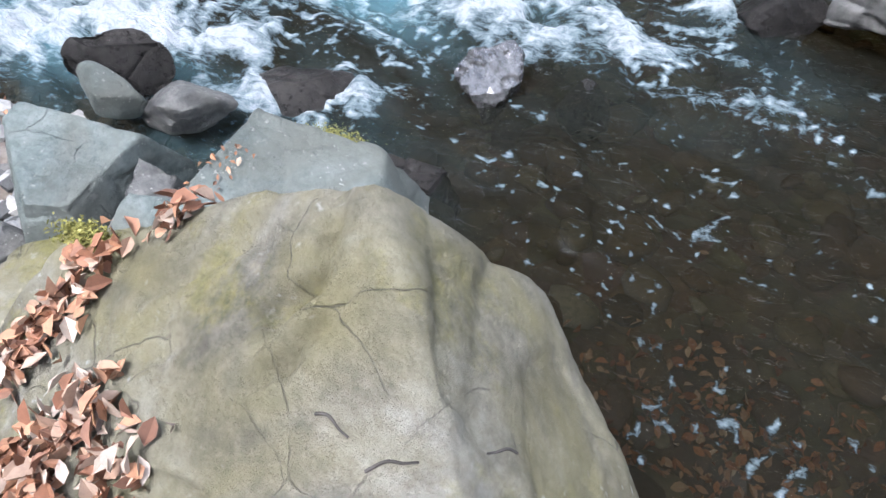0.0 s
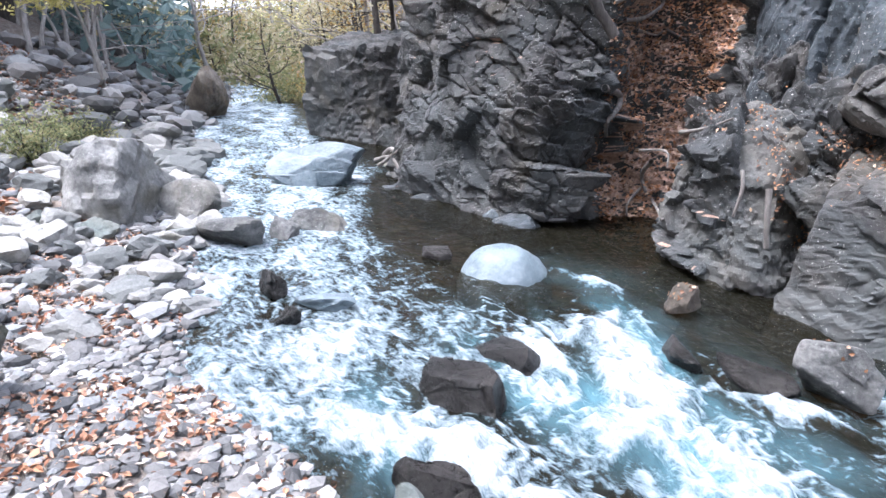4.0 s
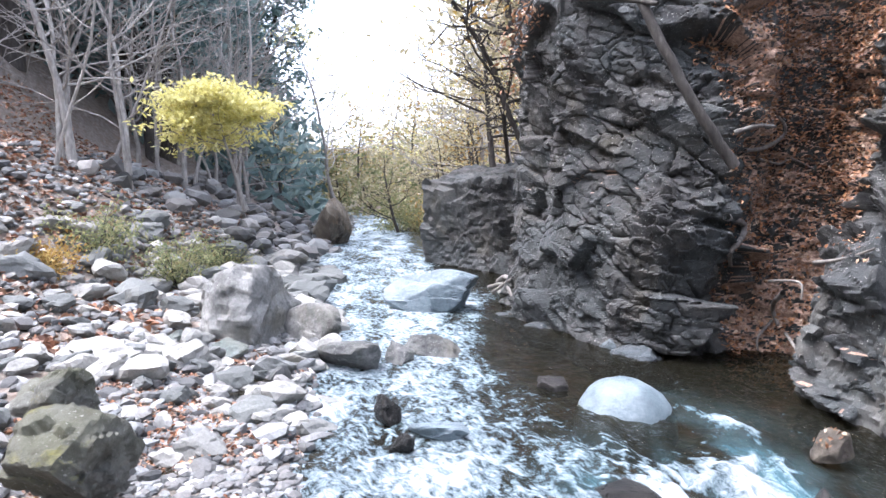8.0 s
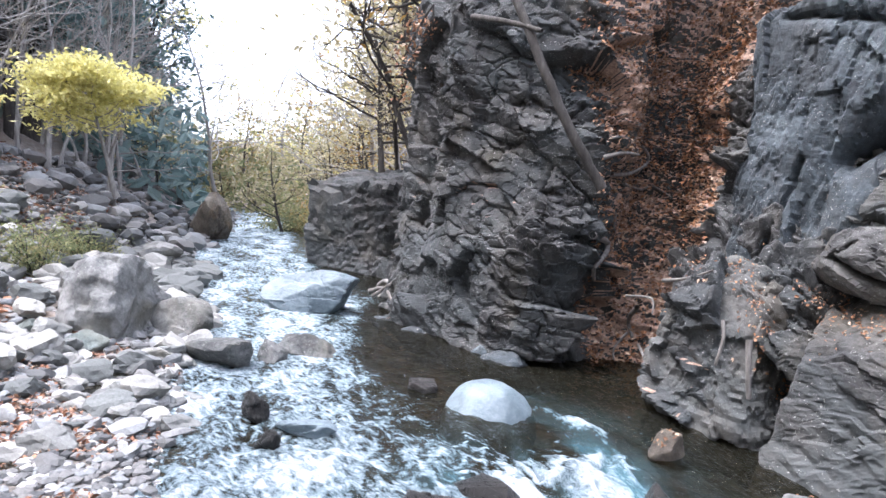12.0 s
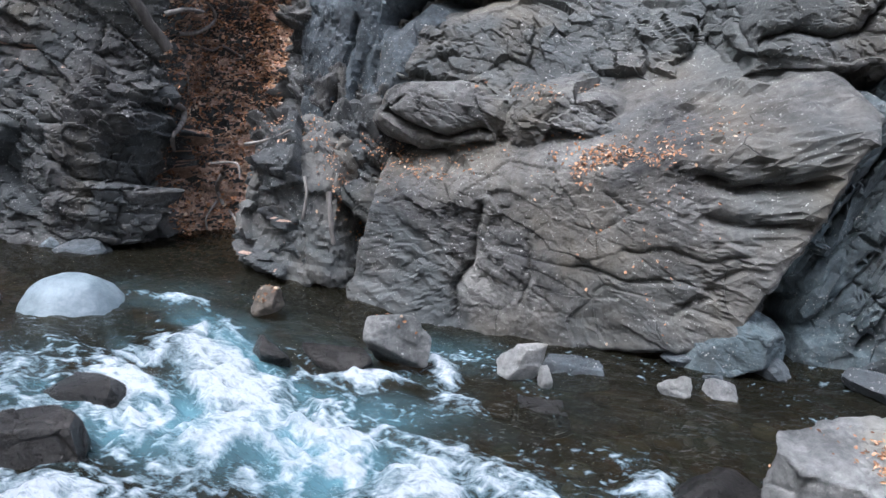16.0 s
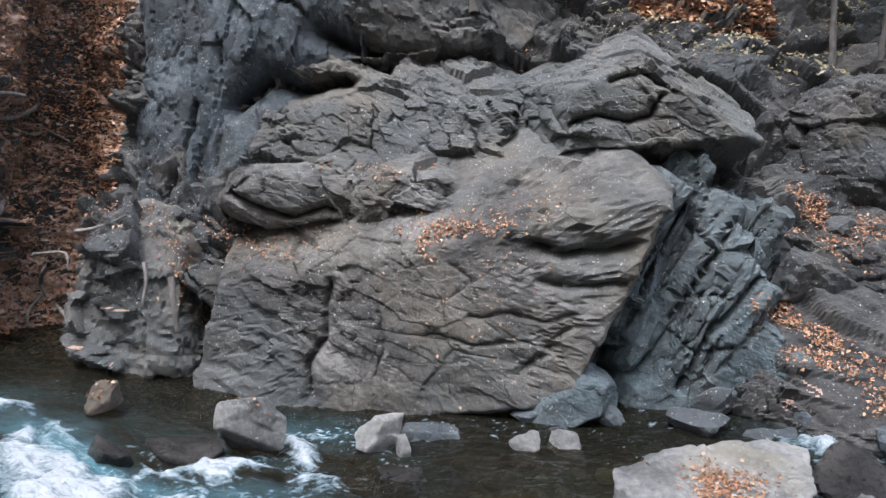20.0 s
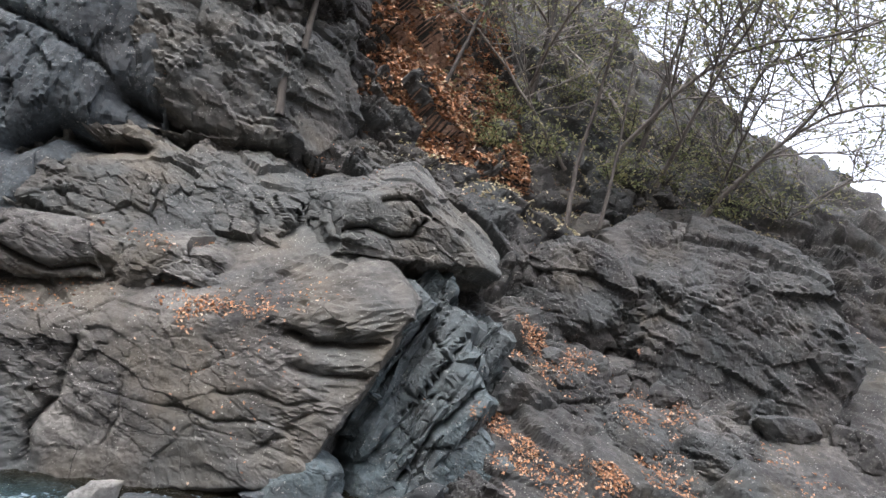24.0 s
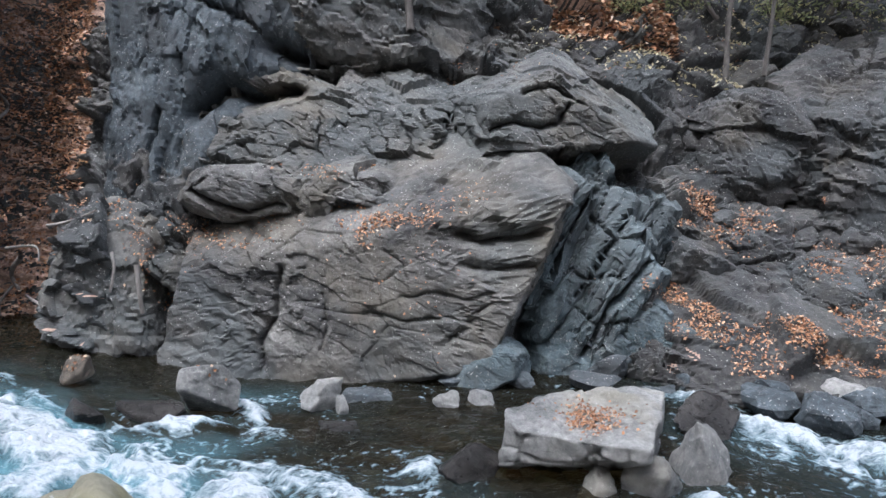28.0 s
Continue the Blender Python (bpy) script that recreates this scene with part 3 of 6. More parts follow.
for run in RUNS:
    for (ax, ay, aw, a_s), (bx, by, bw, b_s) in zip(run, run[1:]):
        for f_ in (0.0, 0.5):
            cx, cy, cw, cs = ax + f_ * (bx - ax), ay + f_ * (by - ay), aw + f_ * (bw - aw), a_s + f_ * (b_s - a_s)
            wide = np.maximum(wide, cs * np.exp(-(((X - cx) / (cw + 0.5)) ** 2 + ((Y - cy) / (cw + 0.38)) ** 2)))
Z = water_level(X) + quick * (0.045 * fbm(flow * (1.4, 3.2, 1), 31, 3) + 0.035 * fbm(flow * (5, 10, 1), 37, 3))
Z = Z + np.minimum(foam, 1.0) * (0.05 + 0.16 * lump + 0.05 * fbm(p * 9, 43, 3)) + 0.02 * ridge * np.minimum(wide, 1)
me = mesh_of("water", np.stack([X, Y, Z], 1), grid_faces(len(wx), len(wv)), "stream_water")
attr = me.attributes.new("air", "FLOAT", "POINT")
attr.data.foreach_set("value", np.clip(0.75 * wide * (1 - 0.65 * smooth(-1.2, 0.4, X)) * (0.5 + 1.1 * fbm(warp * (1.0, 2.6, 1), 59, 4)), 0, 1).astype(np.float32))
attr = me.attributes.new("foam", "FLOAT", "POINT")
# broken water, then thread streaks on quick water that paint its glints white
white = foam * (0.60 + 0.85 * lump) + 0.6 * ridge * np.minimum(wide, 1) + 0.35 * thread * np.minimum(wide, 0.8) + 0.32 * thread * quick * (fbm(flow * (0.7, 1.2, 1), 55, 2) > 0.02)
# small glints off the ripples, painted white through the foam attribute
glint = np.clip(1 - 7.0 * np.abs(fbm(warp * (7.0, 17.0, 1), 81, 2)), 0, 1) * smooth(-0.1, 0.35, fbm(warp * (1.6, 2.6, 1), 83, 3)) * smooth(-3.0, -1.5, X)
white = white + 0.7 * glint
# riffles of the shallows, with the sky's white reflection painted in as froth
shallow = smooth(-2.6, -4.2, X) * smooth(0.95, 0.55, (Y - near_edge(X)) / 3.2 + 0.12 * fbm(flow * 0.8, 77, 3) - 0.35 * smooth(-6, -12, X))
crest = np.clip(1 - 2.4 * np.abs(fbm(warp * (4.2, 11.0, 1), 71, 4)), 0, 1)
white = white + shallow * (0.34 * crest + 0.34 * fbm(flow * (1.2, 2.4, 1), 73, 4) + 0.46)
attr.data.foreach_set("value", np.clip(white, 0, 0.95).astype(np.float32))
tagged(new("water", me), "clear teal mountain stream with white rapids", "stream", kind="structure")

# still pools left on the bar
for cx, cy, rx, ry, deep in PUDDLES:
    w_ = np.linspace(0, 2 * np.pi, 40, endpoint=False)
    rim = 1.25 + 0.12 * np.sin(3 * w_ + cx) + 0.08 * np.sin(5 * w_)
    z = float(ground_height(np.array([cx]), np.array([cy]))[0]) + 0.5 * deep
    v = np.vstack([[(cx, cy, z)], np.stack([cx + rx * rim * np.cos(w_), cy + ry * rim * np.sin(w_), np.full(40, z)], 1)])
    f = [[0, 1 + k, 1 + (k + 1) % 40] for k in range(40)]
    tagged(new("water_puddle", mesh_of("water_puddle", v, f, "stream_water")), "still brown puddle on the gravel bar", "puddle", kind="structure")

# ---- the cliff across the stream: level lines, bottom to top, joined to one rock face ----
LINE_0 = [(-12.5, 10.5), (-10.3, 8.0), (-8.9, 6.9), (-7.6, 7.0), (-6.1, 6.8), (-5.4, 7.4), (-5.1, 8.2), (-4.3, 8.3), (-3.95, 7.35), (-3.6, 7.1), (-2.7, 7.4), (-2.0, 7.8), (-0.4, 8.0), (0.4, 8.0), (1.5, 7.8), (1.9, 7.5), (3.0, 6.7), (4.9, 6.3), (8, 5.8), (14, 4.5)]
LINE_1 = [(-12.2, 10.6), (-10.4, 8.2), (-8.8, 7.4), (-7.6, 7.05), (-6.0, 7.0), (-5.4, 7.7), (-5.5, 8.8), (-4.6, 9.4), (-4.0, 8.3), (-3.6, 7.5), (-2.6, 7.7), (-1.8, 8.0), (-0.2, 8.1), (0.9, 8.1), (1.75, 8.0), (2.3, 7.8), (3.7, 8.0), (5.6, 8.6), (8.8, 7.8), (14.4, 6)]
LINE_2 = [(-12, 10.8), (-10.6, 8.4), (-8.6, 7.8), (-7.7, 7.2), (-6.0, 7.3), (-5.25, 8.1), (-5.7, 9.2), (-5.1, 9.7), (-4.4, 9.2), (-3.9, 8.7), (-2.6, 8.6), (-1.5, 8.9), (-0.2, 8.9), (1.0, 8.8), (2.2, 8.8), (3.0, 9.0), (4.5, 9.1), (6.9, 10.3), (10, 9), (15, 7)]
LINE_3 = [(-11.5, 11), (-10.5, 8.4), (-8.2, 7.6), (-7.5, 7.2), (-6.1, 7.7), (-5.25, 8.9), (-5.9, 9.8), (-5.3, 10.3), (-4.6, 10.0), (-4.0, 9.7), (-2.6, 9.8), (-1.2, 9.8), (0.2, 9.8), (1.2, 9.9), (2.2, 10.1), (3.4, 10.6), (5.5, 11.4), (8, 12), (11, 10.6), (15.5, 9)]
LINE_4 = [(-11.5, 11.5), (-10.3, 8.8), (-7.9, 8.0), (-7.3, 7.6), (-6.3, 8.2), (-5.3, 9.4), (-5.9, 11.0), (-5.2, 11.6), (-4.4, 11.4), (-3.8, 11), (-2.4, 10.8), (-1.0, 10.6), (0.4, 10.6), (1.5, 10.9), (2.5, 12), (3.8, 13.5), (6, 14), (9, 14.5), (12.5, 13), (17, 11)]
LEVELS = [0.0, 1.5, 2.6, 5.0, 9.0]
NU, NZ = 1200, 346
steps = np.hypot(*np.diff(np.array(LINE_2), axis=0).T) + np.hypot(*np.diff(np.array(LINE_1), axis=0).T)
steps[0] *= 0.4
steps[-1] *= 0.3
cu = np.interp(np.linspace(0, steps.sum(), NU), np.concatenate([[0], np.cumsum(steps)]), np.arange(20))
cz = np.concatenate([np.linspace(-0.7, 5.2, 270), np.linspace(5.23, 7.6, 56), np.linspace(7.7, 11, 20)])
lines = np.stack([catmull(t, cu) for t in (LINE_0, LINE_1, LINE_2, LINE_3, LINE_4)])
zk = np.interp(cz, LEVELS + [11.0], [0, 1, 2, 3, 4, 4.4])
base = np.stack([catmull(lines[:, k], np.clip(zk, 0, 4)) for k in range(NU)])
extra = np.clip(zk - 4, 0, 1)[None, :, None]
base = base + extra * np.array((0, 3.0))[None, None]
low = np.interp(lines[2, :, 0], [4.5, 7, 9.5, 12, 15], [1.0, 0.75, 0.55, 0.4, 0.25])
low = low * (1 - 0.15 * np.exp(-(((lines[3, :, 0] + 5.5) / 0.75) ** 2)) * (lines[3, :, 1] > 9.2))
zz = np.where(cz[None] > 3, 3 + (cz[None] - 3) * low[:, None], np.broadcast_to(cz[None], (NU, NZ)))
P = np.concatenate([base, zz[:, :, None]], 2)


def normals_of(P):
    n = np.cross(np.gradient(P, axis=0), np.gradient(P, axis=1))
    return n / (np.linalg.norm(n, axis=2, keepdims=True) + 1e-9)


N = normals_of(P)
q = P.reshape(-1, 3)


def along(x, points):
    return np.interp(x, [a for a, _ in points], [b for _, b in points])


def rock_relief(q, calm, cells=(1.0, 1.0, 1.0), dip=24):
    """Joints and bedding of the cliff's rock, as a height over the face: flat-faced blocks of three sizes parted by open joints."""
    tilted = (q @ np.array(Euler((0.0, radians(dip), radians(8))).to_matrix())) * cells
    coarse, joint_a = facets(tilted * (0.85, 0.85, 1.45) + 0.12 * fbm(q * 1.1, 3, 4)[:, None], 71, 1.2)
    mid_, joint_b = facets(tilted * (1.9, 1.9, 4.0) + 0.10 * fbm(q * 2.0, 4, 4)[:, None], 73, 1.2)
    small, joint_c = facets(tilted * (5.0, 5.0, 9.5) + 0.12 * fbm(q * 4.0, 6, 3)[:, None], 79, 1.3)
    gape = smooth(-0.1, 0.25, fbm(q * 0.9, 14, 2))
    fine = smooth(-0.25, 0.2, fbm(q * 1.3, 15, 2))
    h = 0.34 * coarse * (1 - 1.02 * calm) + 0.15 * mid_ * (1 - 0.82 * calm) * (0.4 + 0.6 * fine) + 0.075 * small * (1 - 0.78 * calm) * (0.3 + 0.7 * fine) + 0.07 * fbm(q * 1.7, 8, 5)
    h = h + 0.022 * np.abs(fbm(q * 7, 12, 4)) + 0.008 * fbm(q * 19, 13, 2)
    return h - gape * (0.16 * np.exp(-joint_a * 44) * (1 - 0.97 * calm) + 0.09 * np.exp(-joint_b * 34) * (1 - calm)) - 0.03 * fine * np.exp(-joint_c * 16) * (1 - 0.7 * calm)


# open cracks, hollows and undercuts of the rock across the stream: (x, z) along each, depth, half width and y of the face that it cuts
CARVES = [
    ([(-2.5, 3.1), (-2.16, 3.4), (-1.8, 3.3), (-1.24, 3.42)], 0.75, 0.13, 8.8),
    ([(-1.6, 4.02), (-1.2, 3.84), (-0.84, 3.69), (-0.16, 3.58), (0.45, 3.27), (0.75, 3.02)], 0.7, 0.11, 8.9),
    ([(-3.42, 4.81), (-2.51, 4.58), (-1.89, 4.32), (-1.52, 3.98)], 0.2, 0.045, 8.8),
    ([(-2.25, 2.1), (-2.1, 2.03), (-1.85, 1.92), (-1.58, 1.86), (-1.23, 1.96), (-1.14, 1.9)], 0.22, 0.04, 7.45),
    ([(-2.25, 2.13), (-1.96, 2.3), (-1.77, 2.41)], 0.1, 0.03, 7.6),
    ([(-1.10, 1.22), (-1.14, 0.69), (-1.33, 0.42), (-1.30, 0.1)], 0.16, 0.05, 6.95),
    ([(-0.13, 0.76), (0.1, 0.74), (0.34, 0.67), (0.6, 0.73), (0.86, 0.71)], 0.07, 0.022, 6.7),
    ([(0.75, 0.42), (0.95, 0.6), (1.26, 0.93)], 0.1, 0.03, 6.6),
    ([(0.3, 0.95), (0.7, 0.98), (1.0, 0.92), (1.35, 1.02)], 0.06, 0.022, 6.6),
    ([(0.1, 1.45), (0.3, 1.32), (0.36, 1.15)], 0.05, 0.018, 6.8),
    ([(-0.6, 0.95), (-0.55, 0.6), (-0.62, 0.35)], 0.06, 0.02, 6.8),
    ([(0.9, 1.62), (1.15, 1.55), (1.45, 1.57), (1.8, 1.62)], 0.3, 0.055, 6.3),
    ([(0.95, 1.3), (1.2, 1.24), (1.5, 1.28), (1.75, 1.3)], 0.12, 0.04, 6.3),
    ([(1.25, 2.78), (1.55, 2.86), (1.9, 2.8), (2.1, 2.86), (2.2, 3.05)], 0.2, 0.035, 7.8),
    ([(1.7, 3.2), (2.0, 3.28), (2.35, 3.1)], 0.14, 0.03, 8),
    ([(-3.3, 2.0), (-3.12, 2.5), (-2.98, 3.1)], 0.16, 0.035, 8.4),
    ([(-2.75, 2.35), (-2.62, 3.1), (-2.7, 3.9)], 0.1, 0.03, 8.5),
    ([(1.7, 0.55), (2.1, 1.35), (2.5, 2.05)], 0.3, 0.035, 7.1),
    ([(2.0, 0.35), (2.45, 1.1), (2.9, 1.75)], 0.25, 0.035, 7.1),
    ([(2.3, 0.2), (2.65, 0.8), (3.1, 1.3)], 0.25, 0.03, 7.1),
    ([(2.05, 1.25), (2.4, 1.05), (2.75, 1.1)], 0.12, 0.025, 7.1),
    ([(2.2, 0.75), (2.5, 0.55), (2.95, 0.6)], 0.12, 0.025, 7.1),
    ([(2.45, 1.75), (2.75, 1.5), (3.2, 1.55)], 0.12, 0.025, 7.1),
]


def carve(v, out):
    """How far the cracks cut into points v of the rock, away from the stream."""
    cut = np.zeros(len(v))
    bend = 0.035 * np.stack([fbm(v * 5.0, 101, 3), fbm(v * 5.0, 103, 3)], 1)
    q = v[:, [0, 2]] + bend
    for line, depth, width, face_y in CARVES:
        for a, b in zip(line, line[1:]):
            a, b = np.array(a), np.array(b)
            box = (np.abs(v[:, 1] - face_y) < 0.7) & (q[:, 0] > min(a[0], b[0]) - 4 * width) & (q[:, 0] < max(a[0], b[0]) + 4 * width)
            if box.any():
                t = np.clip(((q[box] - a) @ (b - a)) / ((b - a) @ (b - a)), 0, 1)
                d2 = ((q[box] - a - t[:, None] * (b - a)) ** 2).sum(1)
                cut[box] = np.maximum(cut[box], depth * np.exp(-1.3 * np.sqrt(d2) / width))
    return cut * smooth(-0.5, -0.75, out[:, 1])


x_, z_ = q[:, 0], q[:, 2]
gully = smooth(-6.6, -6.0, x_) * (1 - smooth(-4.9, -4.2, x_)) * smooth(8.1, 8.8, q[:, 1])
disp = rock_relief(q, np.clip(0.7 * gully + 0.5 * smooth(3.0, 3.6, x_) * smooth(2.8, 1.8, z_), 0, 0.85))
disp = disp * (1 - 0.4 * smooth(-5.5, -6.0, x_))
# the long dark slot under the upper wall, and the wall that hangs over it
slot = along(x_, [(-2.9, 3.0), (-2.2, 3.3), (-1.3, 3.62), (0.4, 3.42), (0.9, 3.2)])
inside = smooth(-2.9, -2.2, x_) * (1 - smooth(0.5, 1.0, x_))
disp = disp - 0.75 * inside * np.exp(-(((z_ - slot) / 0.17) ** 2) * 1.2) + 0.35 * inside * smooth(0.1, 0.35, z_ - slot) * (1 - smooth(1.0, 2.2, z_ - slot))
# the upright cleft beside the jutting face
disp = disp - 0.6 * np.exp(-(((x_ - 2.1 - 0.15 * z_) / 0.16) ** 2)) * smooth(2.6, 1.8, z_)
disp = disp.reshape(NU, NZ)
soft = disp.copy()
for _ in range(4):
    soft[1:-1] = 0.5 * soft[1:-1] + 0.25 * (soft[:-2] + soft[2:])
worn = (0.2 + 0.65 * smooth(3.0, 3.6, x_) * smooth(3.2, 2.4, z_)).reshape(NU, NZ)
disp = disp * (1 - worn) + soft * worn
P = P + N * disp[:, :, None]
P[:, :, 1] += carve(P.reshape(-1, 3), -np.abs(N.reshape(-1, 3))).reshape(NU, NZ)
N = normals_of(P)
CLIFF_P, CLIFF_N = P.reshape(-1, 3), N.reshape(-1, 3)
me = mesh_of("cliff", CLIFF_P, grid_faces(NU, NZ), "cliff_stone", False)
me.materials.append(MATS["leaf_litter"])
area = np.zeros(len(me.polygons))
me.polygons.foreach_get("area", area)
me.polygons.foreach_set("use_smooth", area > 1.7 * np.median(area))
mid = np.array([p.center[:] for p in me.polygons])
up = np.array([p.normal[2] for p in me.polygons])
shelf = 0.72 * smooth(-6.6, -6.2, mid[:, 0]) * (1 - smooth(-4.6, -4.2, mid[:, 0] - 1.6 * smooth(4.3, 5.2, mid[:, 2]))) * smooth(8.0, 8.5, mid[:, 1]) + 0.7 * smooth(1.2, 2.0, mid[:, 0]) * (1 - smooth(3.2, 4.8, mid[:, 0])) * smooth(9.8, 10.4, mid[:, 1]) 
litter = (shelf + 0.5 * fbm(mid * 1.5, 91, 4) + 0.9 * np.abs(up)) > 1.05
me.polygons.foreach_set("material_index", litter.astype(np.int32))
tagged(new("cliff", me), "dark grey fractured rock cliff with ledges and leaf litter", "cliff", kind="structure")

# ---- boulders in and beside the stream ----
ROCKS = [
    ("boulder", "smooth rounded blue-grey boulder in the stream", -4.55, 5.42, -0.27, (1.0, 0.82, 0.95), 30, 3, "blue_stone", dict(cuts=0, chips=0.0, rough=0.05, level=5)),
    ("rock", "low wet rock beside the rounded boulder", -5.45, 5.2, 0.3, (0.5, 0.35, 0.28), 20, 5, "wet_stone", {}),
    ("rock", "small brown rock topped with orange leaves", -2.9, 6.1, 0.2, (0.36, 0.3, 0.3), 10, 8, "brown_stone", {}),
    ("boulder", "brown-grey angular boulder at the foot of the rapid", -1.58, 5.82, -0.02, (0.78, 0.58, 0.56), -10, 9, "grey_stone", dict(round_=0.8, chips=0.05, level=5)),
    ("boulder", "brown hump of rock with water sheeting over", -3.5, 4.25, -0.27, (1.5, 1.0, 0.72), 15, 14, "wet_stone", dict(round_=0.7, chips=0.02)),
    ("rock", "dark wet rock awash in the rapid", -2.5, 5.45, -0.1, (0.45, 0.35, 0.4), 0, 15, "wet_stone", {}),
    ("rock", "long dark rock awash in white water", -1.9, 5.55, -0.1, (0.8, 0.4, 0.42), -10, 16, "wet_stone", dict(round_=0.6)),
    ("rock", "small blue-green stone on the bank", -2.06, 2.5, 0.17, (0.32, 0.27, 0.34), 30, 22, "green_stone", dict(chips=0.02, round_=0.6)),
    ("rock", "rounded grey stone half in the water", -1.75, 2.66, 0.04, (0.52, 0.36, 0.33), 40, 23, "grey_stone", dict(cuts=9, chips=0.05, rough=0.1, round_=1.0, level=5)),
    ("rock", "dark wet rock ringed by white water", -1.4, 3.15, -0.24, (0.66, 0.44, 0.42), 10, 27, "wet_stone", dict(round_=0.6)),
    ("rock", "shiny wet grey rock in midstream", -0.5, 3.5, -0.22, (0.42, 0.38, 0.55), 25, 29, "shiny_stone", {}),
    ("rock", "low dark wet rock in midstream", 0.0, 3.6, -0.3, (0.38, 0.3, 0.38), 5, 30, "wet_stone", {}),
    ("rock", "grey block under the flat boulder", 1.9, 4.4, -0.2, (0.34, 0.3, 0.42), 20, 37, "grey_stone", {}),
    ("rock", "rounded block under the flat boulder", 2.32, 4.35, -0.2, (0.5, 0.4, 0.48), -15, 38, "grey_stone", dict(round_=0.6)),
    ("boulder", "pointed pale grey rock leaning on the flat boulder", 2.75, 4.6, -0.3, (0.55, 0.5, 0.8), 35, 39, "grey_stone", {}),
    ("rock", "dark brown wet rock beside the flat boulder", 0.98, 4.6, -0.25, (0.55, 0.45, 0.48), 0, 41, "wet_stone", dict(round_=0.7)),
    ("rock", "dark rock with water streaming past", 3.15, 5.5, -0.3, (0.7, 0.5, 0.6), 30, 42, "wet_stone", dict(round_=0.6)),
    ("rock", "small pale white stone under the cliff", 0.8, 6.05, -0.12, (0.34, 0.22, 0.28), 10, 44, "pale_stone", {}),
    ("rock", "small pale white stone under the cliff", 1.12, 6.1, -0.12, (0.34, 0.24, 0.26), -12, 45, "pale_stone", {}),
    ("rock", "pale pointed stone at the foot of the cliff", -0.42, 6.0, -0.1, (0.48, 0.3, 0.42), 40, 46, "pale_stone", {}),
    ("rock", "thin pale upright stone in the shallows", -0.25, 5.9, -0.1, (0.17, 0.14, 0.3), 0, 47, "pale_stone", {}),
    ("boulder", "flat grey rock at the stream's edge", -7.3, 3.7, 0.3, (1.0, 0.7, 0.62), 20, 51, "grey_stone", dict(flat=0.7)),
    ("rock", "grey rock at the stream's edge", -7.2, 4.2, 0.3, (0.36, 0.36, 0.46), 0, 52, "grey_stone", {}),
    ("rock", "low grey rock in the stream", -7.3, 4.8, 0.25, (0.95, 0.7, 0.48), 5, 53, "grey_stone", {}),
    ("rock", "pale angular slab on the gravel", -7.5, 2.9, 0.4, (0.62, 0.45, 0.34), 25, 54, "pale_stone", {}),
    ("boulder", "large weathered pale boulder on the gravel bar", -9.2, 3.0, 0.25, (2.0, 1.6, 1.4), -20, 57, "pale_stone", dict(level=5, chips=0.12, cuts=9, round_=0.55, rough=0.1)),
    ("boulder", "rounded grey boulder leaning on the large pale one", -8.6, 3.55, 0.2, (1.1, 0.9, 0.9), 30, 58, "grey_stone", dict(level=5, chips=0.05, cuts=7, round_=0.9)),
    ("rock", "blue-grey angular block on the gravel bar", -8.2, 2.3, 0.42, (0.6, 0.45, 0.42), 15, 71, "green_stone", {}),
    ("rock", "blue-grey angular block on the gravel bar", -8.7, 1.9, 0.48, (0.7, 0.5, 0.48), -25, 72, "green_stone", {}),
    ("rock", "dark blocky stone on the gravel bar", -8.9, 1.35, 0.52, (0.6, 0.5, 0.4), 40, 73, "grey_stone", {}),
    ("rock", "pale flat stone beside the puddle", -7.15, 1.75, 0.47, (0.45, 0.32, 0.2), 10, 74, "pale_stone", {}),
    ("rock", "small grey stone beside the mossy rock", -1.55, 1.74, 0.16, (0.26, 0.2, 0.2), 15, 75, "grey_stone", {}),
    ("rock", "small pale stone beside the mossy rock", -1.32, 1.62, 0.2, (0.22, 0.18, 0.18), 55, 76, "pale_stone", {}),
    ("rock", "small pale stone between the slabs", -1.72, 1.6, 0.16, (0.2, 0.17, 0.15), -20, 77, "pale_stone", {}),
    ("rock", "small grey stone between the slabs", -1.98, 1.66, 0.17, (0.24, 0.18, 0.16), 80, 78, "grey_stone", {}),
    ("rock", "small white stone between the slabs", -1.5, 1.5, 0.2, (0.16, 0.13, 0.13), 5, 79, "pale_stone", {}),
    ("boulder", "large blue-grey boulder at the far edge of the stream", -9.9, 6.2, 0.2, (2.0, 1.2, 1.1), 35, 58, "blue_stone", dict(level=5)),
    ("boulder", "upright brown boulder upstream", -22.6, 8.5, 0.6, (1.9, 1.6, 2.3), 10, 60, "brown_stone", {}),
    ("rock", "dark rounded stone in shallow water", -5.4, 3.25, 0.3, (0.32, 0.3, 0.36), 0, 62, "wet_stone", dict(round_=0.8)),
    ("rock", "small dark stone in shallow water", -4.65, 3.1, 0.3, (0.22, 0.2, 0.26), 30, 63, "wet_stone", {}),
    ("rock", "flat blue-grey stone in shallow water", -4.85, 3.5, 0.3, (0.66, 0.4, 0.24), 20, 64, "blue_stone", dict(flat=0.6)),
    ("boulder", "dark mossy boulder on the bank", -5.5, 0.7, 0.6, (0.95, 0.7, 0.7), 10, 66, "old_mossy_stone", dict(level=5, chips=0.16, rough=0.12)),
    ("boulder", "pale boulder with patches of moss", -4.4, 0.75, 0.5, (1.05, 0.8, 0.75), 30, 67, "old_mossy_stone", dict(level=5, chips=0.16, rough=0.12)),
]
for name, label, x, y, z, size, turn, seed, mat, kw in ROCKS:
    stone(name, label, x, y, z, size, turn, seed, mat, **kw)


ROCK_V, ROCK_N = [], []


